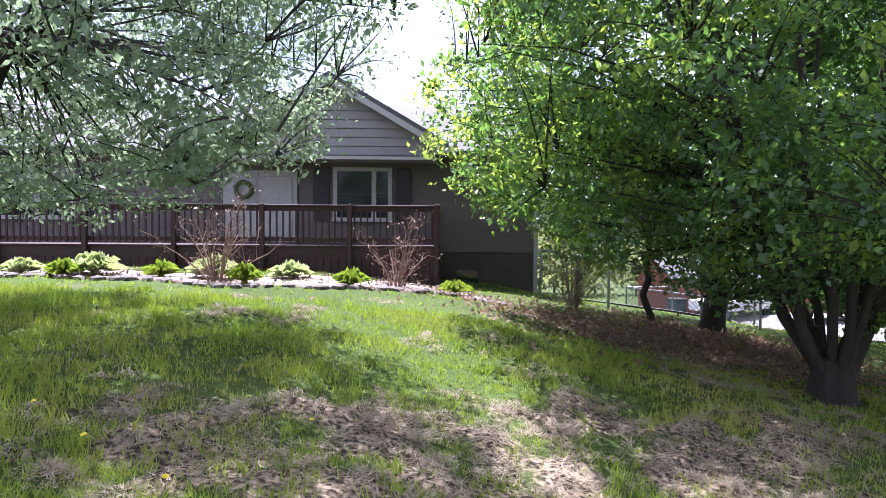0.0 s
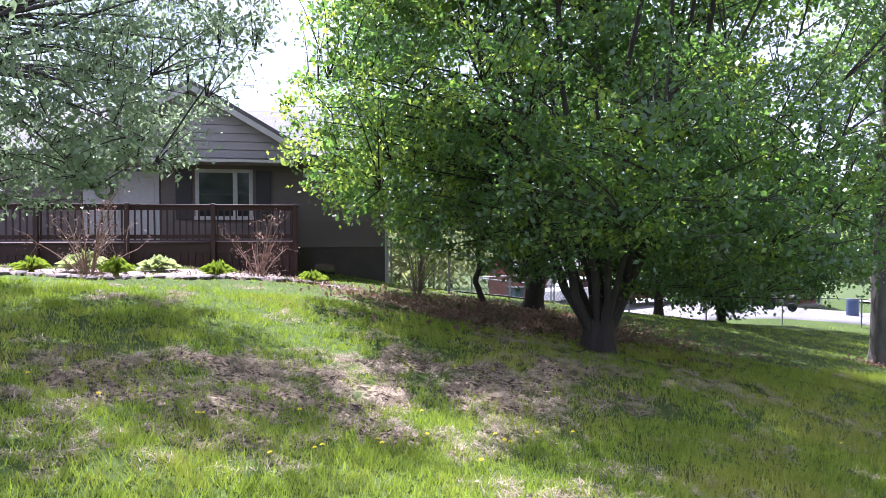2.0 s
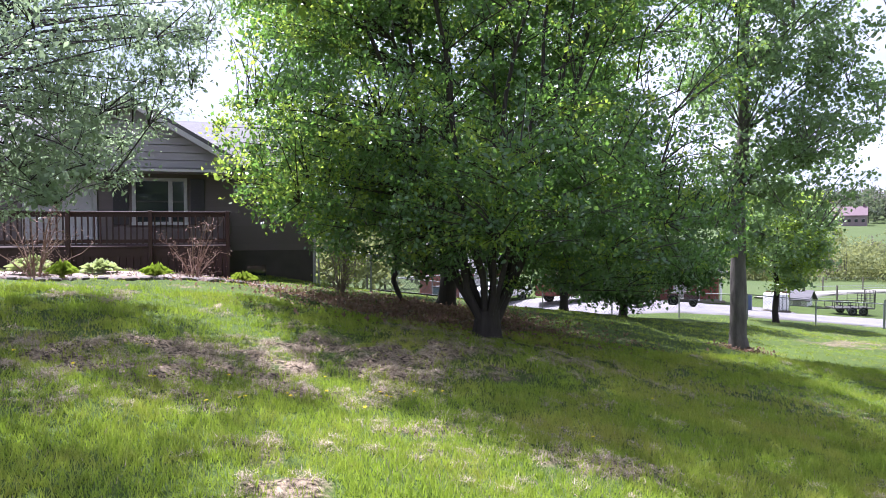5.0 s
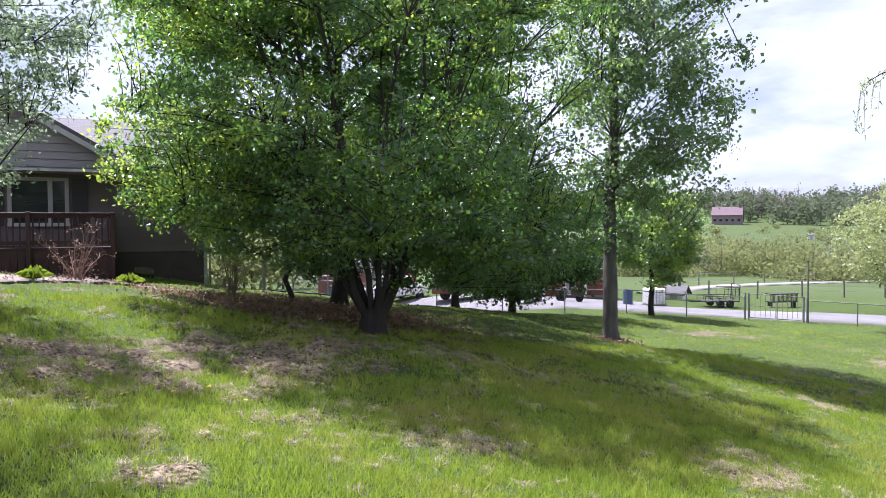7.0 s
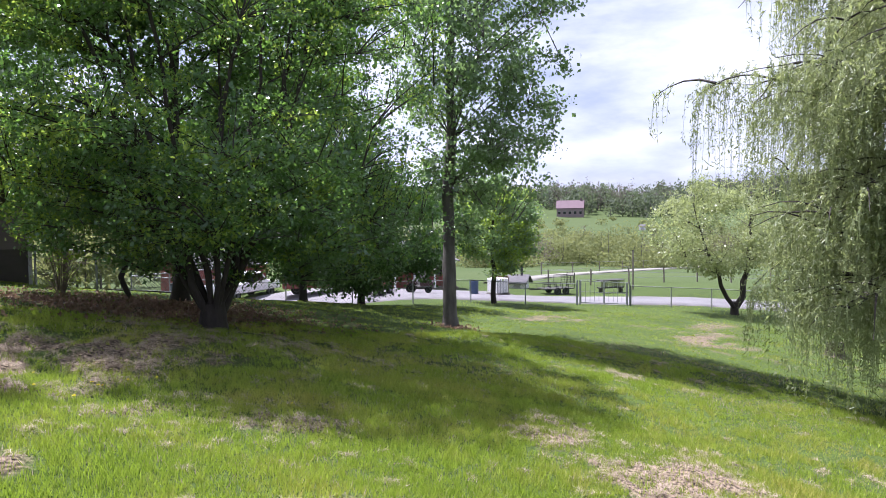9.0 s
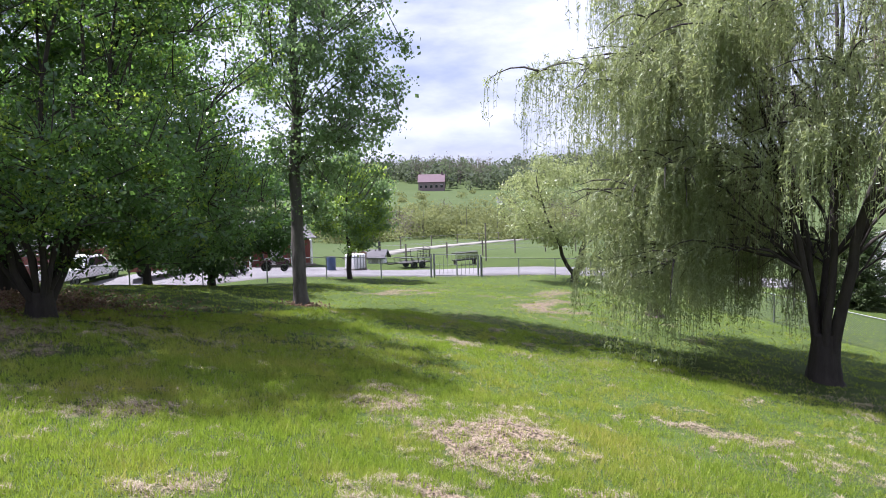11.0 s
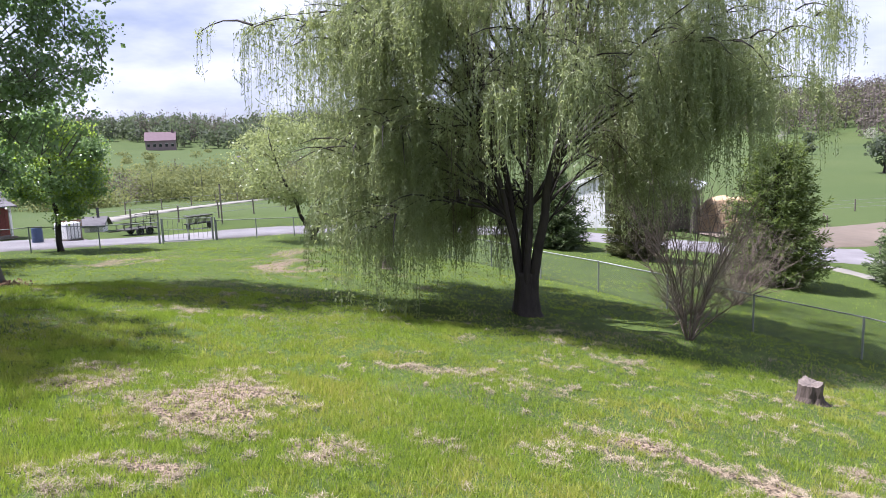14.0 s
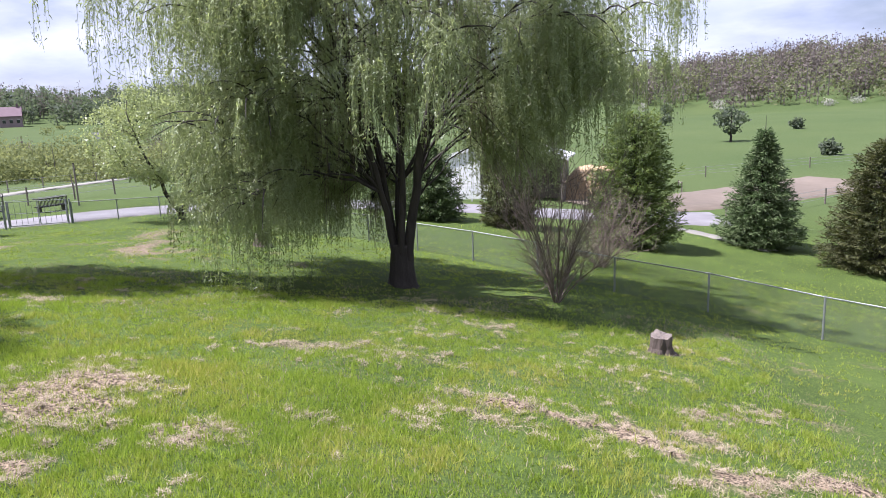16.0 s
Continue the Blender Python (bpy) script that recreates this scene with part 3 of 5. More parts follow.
def bare_shrub(name, loc, seed, label, stems, height_m, spread, mat, r0=.012, fork=4, group="shrubs", buds=None, upright=.4):
    rng = np.random.default_rng(seed)
    root = thing(name, loc, label, "shrub", group)
    main, fine, tips = [], [], []
    for i in range(stems):
        a = rng.uniform(0, 2 * np.pi)
        o = spread * rng.uniform(.15, 1) ** .7
        h = height_m * rng.uniform(.72, 1) * math.sqrt(max(.12, 1 - .85 * (o / spread) ** 2))
        p = np.array([np.cos(a), np.sin(a), 0])
        pts = curve(p * .06 + np.array([0, 0, -.05]), p * o * upright + np.array([0, 0, h * .55]), p * o + np.array([0, 0, h]), 6)
        main.append((pts, np.linspace(r0, r0 * .35, 6)))
        for _ in range(fork):
            j = rng.integers(1, 6)
            e = pts[j] + rng.normal(size=3) * height_m * .11 + np.array([p[0] * .09, p[1] * .09, height_m * .07]) * spread
            q = np.array([pts[j], (pts[j] + e) / 2 + rng.normal(size=3) * .03, e])
            fine.append((q, [r0 * .4, r0 * .3, r0 * .18]))
            for _ in range(2):
                g = q[1] + (e - q[1]) * rng.random()
                tip = g + rng.normal(size=3) * height_m * .055 + np.array([0, 0, height_m * .03])
                fine.append((np.array([g, tip]), [r0 * .22, r0 * .12]))
                tips.append(tip)
            tips.append(e)
    tagged(part("stem_mass", tubes_mesh("stem_mass", main, 5), mat, root), kind="stuff")
    tagged(part("twig_mass", tubes_mesh("twig_mass", fine, 3), mat, root), kind="stuff")
    if buds:
        c = np.repeat(np.array(tips), buds[1], 0) + rng.normal(size=(len(tips) * buds[1], 3)) * .05
        tagged(part("bud_mass", leaves_mesh("bud_mass", rng, c, buds[2], buds[2] * .5), buds[0], root), kind="stuff")
    return root


def leafy_clump(name, loc, seed, label, height_m, radius, n, leaf_len, leaf_w, mat, group="bedding plants"):
    """A low garden plant: arching leaves from one crown."""
    rng = np.random.default_rng(seed)
    root = thing(name, loc, label, "plant", group)
    V = []
    for i in range(n):
        a, o = rng.uniform(0, 2 * np.pi), radius * rng.uniform(.2, 1)
        h = height_m * rng.uniform(.5, 1) * (1.1 - .5 * o / radius)
        d = np.array([np.cos(a), np.sin(a), 0])
        s = np.array([-d[1], d[0], 0]) * leaf_w * rng.uniform(.6, 1.1)
        b = d * max(0, o - leaf_len) * .6 + np.array([0, 0, h * .45])
        m = d * o * .75 + np.array([0, 0, h])
        e = d * (o + .02) + np.array([0, 0, h * .78])
        V.append([b, (b + m) / 2 + s, m + s * .8, e])
        V.append([b, e, m - s * .8, (b + m) / 2 - s])
    part("leaf_mass", quads("leaf_mass", np.array(V)), mat, root)
    part("root_crown", tubes_mesh("root_crown", [([(0, 0, -.04), (0, 0, height_m * .4)], [radius * .25, .02])], 7), mat, root)
    return root


def fleck(x, y, size):
    """Uneven noise from 0 to 1 in four octaves, the largest of the given size."""
    total, amp, weight = np.zeros_like(x), 1.0, 0.0
    for o in range(4):
        u, v = x / size + 17.3 * o, y / size - 9.1 * o
        i, j = np.floor(u), np.floor(v)
        fu, fv = u - i, v - j
        fu, fv = fu * fu * (3 - 2 * fu), fv * fv * (3 - 2 * fv)
        cell = lambda a, b: np.modf(np.abs(np.sin(a * 127.1 + b * 311.7 + o * 74.7) * 43758.5453))[0]
        total = total + amp * ((cell(i, j) * (1 - fu) + cell(i + 1, j) * fu) * (1 - fv) + (cell(i, j + 1) * (1 - fu) + cell(i + 1, j + 1) * fu) * fv)
        weight, amp, size = weight + amp, amp * .62, size * .5
    return total / weight


def dryness(x, y):
    """0 where the lawn is green, 1 where it is dead thatch."""
    x, y = np.asarray(x, float), np.asarray(y, float)
    wob = .9 * (fleck(x, y, 1.1) - .5) + .28 * .4 * np.sin(x * 4.1 + 1.7 * np.sin(y * 3.3)) * np.sin(y * 4.7 + 1.1 * np.sin(x * 2.9)) + .16 * np.sin(x * 9.3 + y * 4.1) * np.sin(y * 8.1 - x * 3.7)
    d = np.zeros_like(x)
    for cx, cy, a, b, turn, s in DRY_NEAR + DRY_FAR:
        s = s * (1.1 if a > 1.4 and cy > 3 else 1.0)
        c, n = math.cos(radians(turn)), math.sin(radians(turn))
        u, v = ((x - cx) * c + (y - cy) * n) / a, (-(x - cx) * n + (y - cy) * c) / b
        rho = np.sqrt(u * u + v * v) * .72 + wob * 1.5
        d = np.maximum(d, s * (1 - soft(.4, 1.4, rho)))
    d = d * (.2 + .8 * soft(.33, .58, fleck(x + 9, y - 5, .45)))
    thin = .5 * soft(.57, .72, fleck(x + 40, y, .8)) * soft(.35, .6, fleck(x, y + 30, 5.0)) * (1 - soft(22, 34, np.hypot(x - 5, y)))
    return np.clip(np.maximum(d, thin), 0, 1)


def clumped(x, y):
    """Uneven heaps some tens of centimetres apart, 0 to 1."""
    return soft(-.25, .45, np.sin(x * 13 + 2 * np.sin(y * 7)) * np.sin(y * 15 + 2 * np.sin(x * 6)) + .3 * np.sin(x * 5 - y * 3))


def thatch_lift(x, y, d):
    return d * (.015 + .06 * clumped(x * .8, y * .8))


# ---- ground ----
def axis_steps(fine_lo, fine_hi, step, far):
    mid = list(np.arange(fine_lo, fine_hi + step / 2, step))
    up, s = [mid[-1]], step
    while up[-1] < far:
        s *= 1.085
        up.append(up[-1] + s)
    down, s = [mid[0]], step
    while down[-1] > -far:
        s *= 1.085
        down.append(down[-1] - s)
    return np.array(down[:0:-1] + mid + up[1:])


gx, gy = axis_steps(-7, 15, .21, 3000), axis_steps(-10, 13, .21, 3000)
X, Y = np.meshgrid(gx, gy, indexing="ij")
D = dryness(X, Y)
Z = height(X, Y) + thatch_lift(X, Y, D)
gv = np.stack([X, Y, Z], axis=-1).reshape(-1, 3)
ni, nj = len(gx), len(gy)
ii, jj = np.meshgrid(np.arange(ni - 1), np.arange(nj - 1), indexing="ij")
base = (ii * nj + jj).ravel()
gf = np.stack([base, base + nj, base + nj + 1, base + 1], axis=1)
gme = bpy.data.meshes.new("ground")
gme.vertices.add(len(gv))
gme.vertices.foreach_set("co", gv.astype(np.float32).ravel())
gme.loops.add(gf.size)
gme.loops.foreach_set("vertex_index", gf.astype(np.int32).ravel())
gme.polygons.add(len(gf))
gme.polygons.foreach_set("loop_start", np.arange(0, gf.size, 4, dtype=np.int32))
gme.polygons.foreach_set("use_smooth", np.ones(len(gf), dtype=bool))
gme.update(calc_edges=True)
at = gme.attributes.new("dry", "FLOAT", "POINT")
at.data.foreach_set("value", D.ravel().astype(np.float32))
M_GROUND = material("lawn", (0.016, 0.03, 0.007), (0.055, 0.085, 0.018), 0.95, 0.5, 55, 1.0, spec=0.15)
gn, gl = M_GROUND.node_tree.nodes, M_GROUND.node_tree.links
g_at, g_noise, g_straw, g_mix, g_mul = gn.new("ShaderNodeAttribute"), gn.new("ShaderNodeTexNoise"), gn.new("ShaderNodeMix"), gn.new("ShaderNodeMix"), gn.new("ShaderNodeMath")
g_at.attribute_name = "dry"
g_noise.inputs["Scale"].default_value, g_noise.inputs["Detail"].default_value = 24.0, 9.0
g_straw.data_type = g_mix.data_type = "RGBA"
g_straw.inputs["A"].default_value, g_straw.inputs["B"].default_value = (0.028, 0.02, 0.014, 1), (0.28, 0.215, 0.15, 1)
gl.new(gn["Texture Coordinate"].outputs["Object"], g_noise.inputs["Vector"])
g_mot = gn.new("ShaderNodeMapRange")
g_mot.inputs["From Min"].default_value, g_mot.inputs["From Max"].default_value = 0.4, 0.62
gl.new(g_noise.outputs["Fac"], g_mot.inputs["Value"])
gl.new(g_mot.outputs["Result"], g_straw.inputs["Factor"])
g_rag, g_edge = gn.new("ShaderNodeTexNoise"), gn.new("ShaderNodeMapRange")
g_rag.inputs["Scale"].default_value, g_rag.inputs["Detail"].default_value, g_rag.inputs["Roughness"].default_value = 5.5, 8.0, 0.7
gl.new(gn["Texture Coordinate"].outputs["Object"], g_rag.inputs["Vector"])
g_mul.operation = "ADD"
gl.new(g_at.outputs["Fac"], g_mul.inputs[0])
gl.new(g_rag.outputs["Fac"], g_mul.inputs[1])
g_edge.inputs["From Min"].default_value, g_edge.inputs["From Max"].default_value = 0.8, 1.25
gl.new(g_mul.outputs[0], g_edge.inputs["Value"])
gl.new(g_edge.outputs["Result"], g_mix.inputs["Factor"])
g_fine, g_step, g_blade = gn.new("ShaderNodeTexNoise"), gn.new("ShaderNodeMapRange"), gn.new("ShaderNodeMix")
g_fine.inputs["Scale"].default_value, g_fine.inputs["Detail"].default_value, g_fine.inputs["Roughness"].default_value = 26.0, 9.0, 0.8
g_step.inputs["From Min"].default_value, g_step.inputs["From Max"].default_value, g_step.inputs["To Max"].default_value = 0.47, 0.68, 0.85
g_blade.data_type = "RGBA"
g_blade.inputs["B"].default_value = (0.13, 0.172, 0.032, 1)
gl.new(gn["Texture Coordinate"].outputs["Object"], g_fine.inputs["Vector"])
gl.new(g_fine.outputs["Fac"], g_step.inputs["Value"])
gl.new(g_step.outputs["Result"], g_blade.inputs["Factor"])
for link in list(gl):
    if link.to_socket.name == "Base Color":
        gl.new(link.from_socket, g_blade.inputs["A"])
gl.new(g_blade.outputs["Result"], g_mix.inputs["A"])
gl.new(g_straw.outputs["Result"], g_mix.inputs["B"])
gl.new(g_mix.outputs["Result"], gn["Principled BSDF"].inputs["Base Color"])
at_field = gme.attributes.new("field", "FLOAT", "POINT")
at_field.data.foreach_set("value", soft(38, 62, np.hypot(X - 5, Y)).ravel().astype(np.float32))
g_field, g_far, g_tone, g_past = gn.new("ShaderNodeAttribute"), gn.new("ShaderNodeMix"), gn.new("ShaderNodeTexNoise"), gn.new("ShaderNodeMix")
g_field.attribute_name = "field"
g_far.data_type = g_past.data_type = "RGBA"
g_tone.inputs["Scale"].default_value, g_tone.inputs["Detail"].default_value, g_tone.inputs["Roughness"].default_value = 0.035, 9.0, 0.68
g_past.inputs["A"].default_value, g_past.inputs["B"].default_value = (0.03, 0.055, 0.015, 1), (0.075, 0.096, 0.032, 1)
gl.new(gn["Texture Coordinate"].outputs["Object"], g_tone.inputs["Vector"])
gl.new(g_tone.outputs["Fac"], g_past.inputs["Factor"])
gl.new(g_field.outputs["Fac"], g_far.inputs["Factor"])
gl.new(g_mix.outputs["Result"], g_far.inputs["A"])
gl.new(g_past.outputs["Result"], g_far.inputs["B"])
gl.new(g_far.outputs["Result"], gn["Principled BSDF"].inputs["Base Color"])
ground = solid("ground", gme, M_GROUND, "green lawn sloping to a valley, with dry straw patches", "ground", "structure")


def strip(name, line, width, mat, lift, label, category, kind="structure", n=80):
    """A way laid on the ground along a line."""
    line = np.array(line, float)
    seg = np.r_[0, np.cumsum(np.hypot(*np.diff(line, axis=0).T))]
    t = np.linspace(0, seg[-1], n)
    c = np.stack([np.interp(t, seg, line[:, k]) for k in (0, 1)], axis=1)
    for _ in range(6):
        c[1:-1] = (c[:-2] + 2 * c[1:-1] + c[2:]) / 4
    d = np.gradient(c, axis=0)
    d /= np.hypot(d[:, 0], d[:, 1])[:, None]
    s = np.stack([-d[:, 1], d[:, 0]], axis=1)
    cross = np.array([-.52, -.5, -.25, 0, .25, .5, .52]) * width
    V, F = [], []
    for i in range(n):
        for j, w in enumerate(cross):
            edge = .12 * math.sin(i * 1.7 + j) * (abs(w) > width * .4)
            x, y = c[i] + s[i] * (w + edge)
            V.append((x, y, H(x, y) + (lift if 0 < j < 6 else -.08)))
    for i in range(n - 1):
        for j in range(6):
            a = i * 7 + j
            F.append((a, a + 7, a + 8, a + 1))
    return solid(name, as_mesh(name, V, F), mat, label, category, kind, smooth=True)


strip("driveway", [(-22, 44), (-6, 39), (8, 34.5), (18, 29.5), (30, 23.6), (38.5, 19.2), (44.5, 11), (47.5, 1), (48.2, -7), (50, -18)], 5.2, M_GRAVEL, .06, "pale gravel driveway beyond the yard fence", "driveway", n=150)
strip("gravel_yard", [(5.2, 19.2), (7.6, 25), (9.4, 31), (10, 36)], 6.4, M_GRAVEL, .05, "pale gravel yard behind the house corner", "gravel yard", n=60)
strip("gravel_yard", [(12, 37.5), (20, 34.5), (27, 29.5), (31, 26.8)], 6.0, M_GRAVEL, .045, "pale gravel parking beside the driveway", "gravel yard", n=60)
strip("farm_track", [(38, 36), (55, 44), (82, 52.5), (107, 58.7), (150, 62), (230, 60)], 2.6, M_TRACK, .12, "pale gravel farm track crossing the pasture", "track", n=120)
strip("garden_path", [(40, -18.6), (43.8, -15.6), (47, -12)], 1.0, M_TRACK, .06, "pale narrow path beside the fir trees", "path", n=24)
strip("riding_arena", [(54, -9), (62, -22), (71, -34)], 9, M_SAND, .1, "bare sandy riding arena in the meadow", "arena", n=40)

# ---- the house ----
house = thing("house", (0, 0, 0), "single-storey beige house with front gable and red deck", "house")
HY, HX0, HX1, HB = 17.9, -15.0, 2.84, 27.0
core = part("wall", block(HX0, HY, -1.2, HX1, HB, 3.98), M_FOUND, house, "taupe foundation and wall core")
boards_me = {}


def board(x0, x1, z, y, parent, mat=M_SIDING):
    """One lap of siding, thicker at its lower edge; alike boards share a mesh."""
    key = (round(x1 - x0, 3), mat.name)
    if key not in boards_me:
        L = x1 - x0
        bm = prism([(0, 0), (-.026, 0), (-.012, .2), (0, .2)], L, "x")
        me = bpy.data.meshes.new("siding_board")
        bm.to_mesh(me)
        bm.free()
        me.materials.append(mat)
        boards_me[key] = me
    return part("siding_board", boards_me[key], mat, parent, at=pose(x0, y, z))


for k in range(13):
    z = 1.42 + .19 * k
    for x0, x1 in ((HX0, -5.34), (-3.36, HX1)) if z < 3.5 else ((HX0, -5.34), (-5.34, HX1)):
        board(x0, x1, z, HY, core)
for k in range(8):
    zz = 3.86 + .22 * k
    hw = (5.72 - zz - .2) / .58
    if hw > .12:
        # gable keeps the lighter siding; the wall's colour has eave shade in it
        board(-2.47 - hw, -2.47 + hw, zz, 17.26, core, M_SIDING_PALE)
part("gable_wall", prism([(-5.05, 3.8), (.12, 3.8), (.12, 4.18), (-2.47, 5.66), (-5.05, 4.18)], .6), M_SIDING_PALE, house, at=pose(0, 17.28, 0))
part("soffit", block(-5.1, 16.95, 3.72, .17, 17.9, 3.795), M_TRIM, house)
# gable roof slopes with fascia boards
for sgn in (-1, 1):
    sl = part("gable_roof", prism([(0, 0), (2.95 * sgn, -1.71), (2.95 * sgn, -1.83), (0, -.12)], 5.2), M_SHINGLE, house, at=pose(-2.47, 16.9, 5.86))
    part("fascia", prism([(0, -.125), (2.95 * sgn, -1.835), (2.95 * sgn, -2.0), (0, -.29)], .04), M_TRIM, sl, "pale painted fascia board", at=pose(0, -.01, 0))
main_roof = part("roof", prism([(17.3, 4.0), (22.2, 5.95), (27.6, 4.0), (27.6, 3.86), (22.2, 5.8), (17.3, 3.86)], HX1 + .35 - HX0 + .3, "x"), M_SHINGLE, house, "weathered grey shingle roof", at=pose(HX0 - .3, 0, 0))
part("eave_fascia", block(HX0, 17.26, 3.84, -5.1, 17.3, 4.0), M_TRIM, main_roof)
part("eave_fascia", block(.2, 17.26, 3.84, HX1 + .35, 17.3, 4.0), M_TRIM, main_roof)
for k in range(11):
    f = k / 11
    part("shingle_course", block(HX0 - .29, 17.32 + 4.85 * f, 4.015 + 1.93 * f, HX1 + .34, 17.32 + 4.85 * f + .46, 4.035 + 1.93 * f + .0), M_SHINGLE, main_roof, at=pose(0, 0, 0))
part("corner_trim", block(HX1 - .08, HY - .04, .1, HX1 + .02, HY + .08, 3.9), M_TRIM, house)


def window(x0, x1, z0, z1, mullions, shutters, y=HY):
    w = part("window", block(x0, y - .03, z0, x1, y - .018, z1), M_GLASS, house, "dark double-hung window with pale casing")
    part("frame", box(box(block(x0 - .1, y - .07, z0 - .1, x0, y - .012, z1 + .1), x1, y - .07, z0 - .1, x1 + .1, y - .012, z1 + .1), x0, y - .07, z1, x1, y - .012, z1 + .1), M_TRIM, w)
    part("sill", block(x0 - .13, y - .1, z0 - .1, x1 + .13, y - .012, z0), M_TRIM, w)
    for m in mullions:
        part("mullion", block(m - .06, y - .065, z0, m + .06, y - .032, z1), M_TRIM, w)
    part("meeting_rail", block(x0, y - .055, (z0 + z1) / 2 - .02, x1, y - .033, (z0 + z1) / 2 + .02), M_SHUTTER, w)
    for s0, s1 in shutters:
        sh = part("shutter", block(s0, y - .07, z0 - .08, s1, y - .028, z1 + .08, .006), M_SHUTTER, house, "dark louvred shutter")
        for k in range(int((z1 - z0) / .09)):
            part("slat", block(s0 + .05, y - .082, z0 + .09 * k, s1 - .05, y - .071, z0 + .09 * k + .05), M_SHUTTER, sh)


window(-2.37, -1.05, 2.3, 3.5, (-1.42,), ((-.86, -.46), (-2.98, -2.56)))
window(-12.0, -9.15, 2.3, 3.4, (-10.0, -11.1), ((-8.98, -8.5),))
part("window", block(.75, HY - .03, .42, 1.3, HY - .004, .95), M_GLASS, house, "small dark basement window")
door = part("door", block(-5.3, HY - .05, 1.66, -3.4, HY + .02, 3.5), M_TRIM, house, "wide white-painted double entrance door")
for x0 in (-5.18, -4.28):
    for z0, z1 in ((1.8, 2.45), (2.6, 3.35)):
        part("panel", block(x0, HY - .075, z0, x0 + .76, HY - .052, z1, .012), M_TRIM, door)
part("knob", block(-4.42, HY - .11, 2.55, -4.38, HY - .06, 2.6, .01), M_STEEL_DARK, door)
wp = [(.2 * math.cos(a * .524), 0, .2 * math.sin(a * .524)) for a in range(13)]
part("wreath", tubes_mesh("wreath", [(wp, [.055] * 13)], 6), M_NEEDLE, door, "dark leafy door wreath", at=pose(-4.75, HY - .13, 3.0))

# deck with railing
deck = thing("deck", (0, 0, 0), "reddish-brown stained wooden deck with balustrade along the house", "deck")
DX0, DX1, DY0, DZ = -15.0, .2, 14.9, 1.65
part("joist_band", block(DX0, DY0, 1.38, DX1, HY - .09, 1.61), M_DECK, deck)
plank_me = None
for k in range(20):
    y0 = DY0 - .03 + k * .146
    pl = part("deck_plank", plank_me or block(DX0, 0, 0, DX1 + .03, .138, .036, .003), M_DECK, deck, at=pose(0, y0, 1.614))
    plank_me = pl.data
skirt_me, skirt_w = None, .155
for k in range(int((DX1 - DX0) / .165)):
    pl = part("skirt_board", skirt_me or block(0, 0, 0, skirt_w, .022, 1.1, .003), M_DECK, deck, at=pose(DX0 + k * .165, DY0 + .012, .3))
    skirt_me = pl.data
skirt_me = None
for k in range(17):
    pl = part("skirt_board", skirt_me or block(0, 0, 0, .022, skirt_w, 1.3, .003), M_DECK, deck, at=pose(DX1 - .03, DY0 + .06 + k * .165, .1))
    skirt_me = pl.data
rail_z = 2.49
part("top_rail", block(DX0, DY0 - .02, rail_z, DX1 + .03, DY0 + .12, rail_z + .04, .006), M_DECK, deck)
part("upper_rail", block(DX0, DY0 + .03, rail_z - .1, DX1, DY0 + .07, rail_z - .002), M_DECK, deck)
part("lower_rail", block(DX0, DY0 + .03, 1.73, DX1, DY0 + .07, 1.82), M_DECK, deck)
part("top_rail", block(DX1 - .1, DY0 + .125, rail_z, DX1 + .04, HY - .04, rail_z + .04, .006), M_DECK, deck)
part("upper_rail", block(DX1 - .06, DY0 + .125, rail_z - .1, DX1 - .02, HY - .04, rail_z - .002), M_DECK, deck)
part("lower_rail", block(DX1 - .06, DY0 + .125, 1.73, DX1 - .02, HY - .04, 1.82), M_DECK, deck)
bal_me, post_me = None, None
for k in range(int((DX1 - DX0) / .14)):
    b = part("baluster", bal_me or block(-.018, -.018, 0, .018, .018, .72), M_DECK, deck, at=pose(DX0 + .07 + k * .14, DY0 + .015, 1.7))
    bal_me = b.data
for k in range(20):
    part("baluster", bal_me, M_DECK, deck, at=pose(DX1 - .075, DY0 + .2 + k * .14, 1.7))
for k in range(9):
    p = part("post", post_me or block(-.05, -.05, 0, .05, .05, 2.35, .008), M_DECK, deck, at=pose(DX1 - .05 - k * 1.88, DY0 + .01 - .07, .2))
    post_me = p.data

# planting bed in front of the deck
strip("mulch_bed", [(-15, 12.3), (-6.2, 12.0), (-3.0, 11.9), (-.5, 12.6), (.9, 13.9)], 1.9, M_MULCH, .035, "pale mulched planting bed before the deck", "garden bed", n=60)
rng = np.random.default_rng(5)
edge_line = np.array([(-12, 10.95), (-6.2, 10.9), (-3.0, 10.75), (-.3, 11.55), (1.5, 13.2)])
edging = thing("bed_edging", (0, 0, 0), "row of pale stones edging the planting bed", "edging")
seg = np.r_[0, np.cumsum(np.hypot(*np.diff(edge_line, axis=0).T))]
stone_me = []
for k in range(3):
    bm = bmesh.new()
    bmesh.ops.create_icosphere(bm, subdivisions=1, radius=.12)
    for v in bm.verts:
        v.co = Vector((v.co.x * 1.25, v.co.y * .8, v.co.z * .55)) * (1 + .22 * noise.noise(v.co * 9 + Vector((k, 0, 0))))
    me = bpy.data.meshes.new("stone")
    bm.to_mesh(me)
    bm.free()
    me.materials.append(M_STONE)
    stone_me.append(me)
for t in np.arange(0, seg[-1], .27):
    x, y = np.interp(t, seg, edge_line[:, 0]) + rng.normal() * .03, np.interp(t, seg, edge_line[:, 1]) + rng.normal() * .04
    part("stone", stone_me[rng.integers(3)], M_STONE, edging, at=pose(x, y, H(x, y) + .02, 0, 0, rng.uniform(0, 360)))
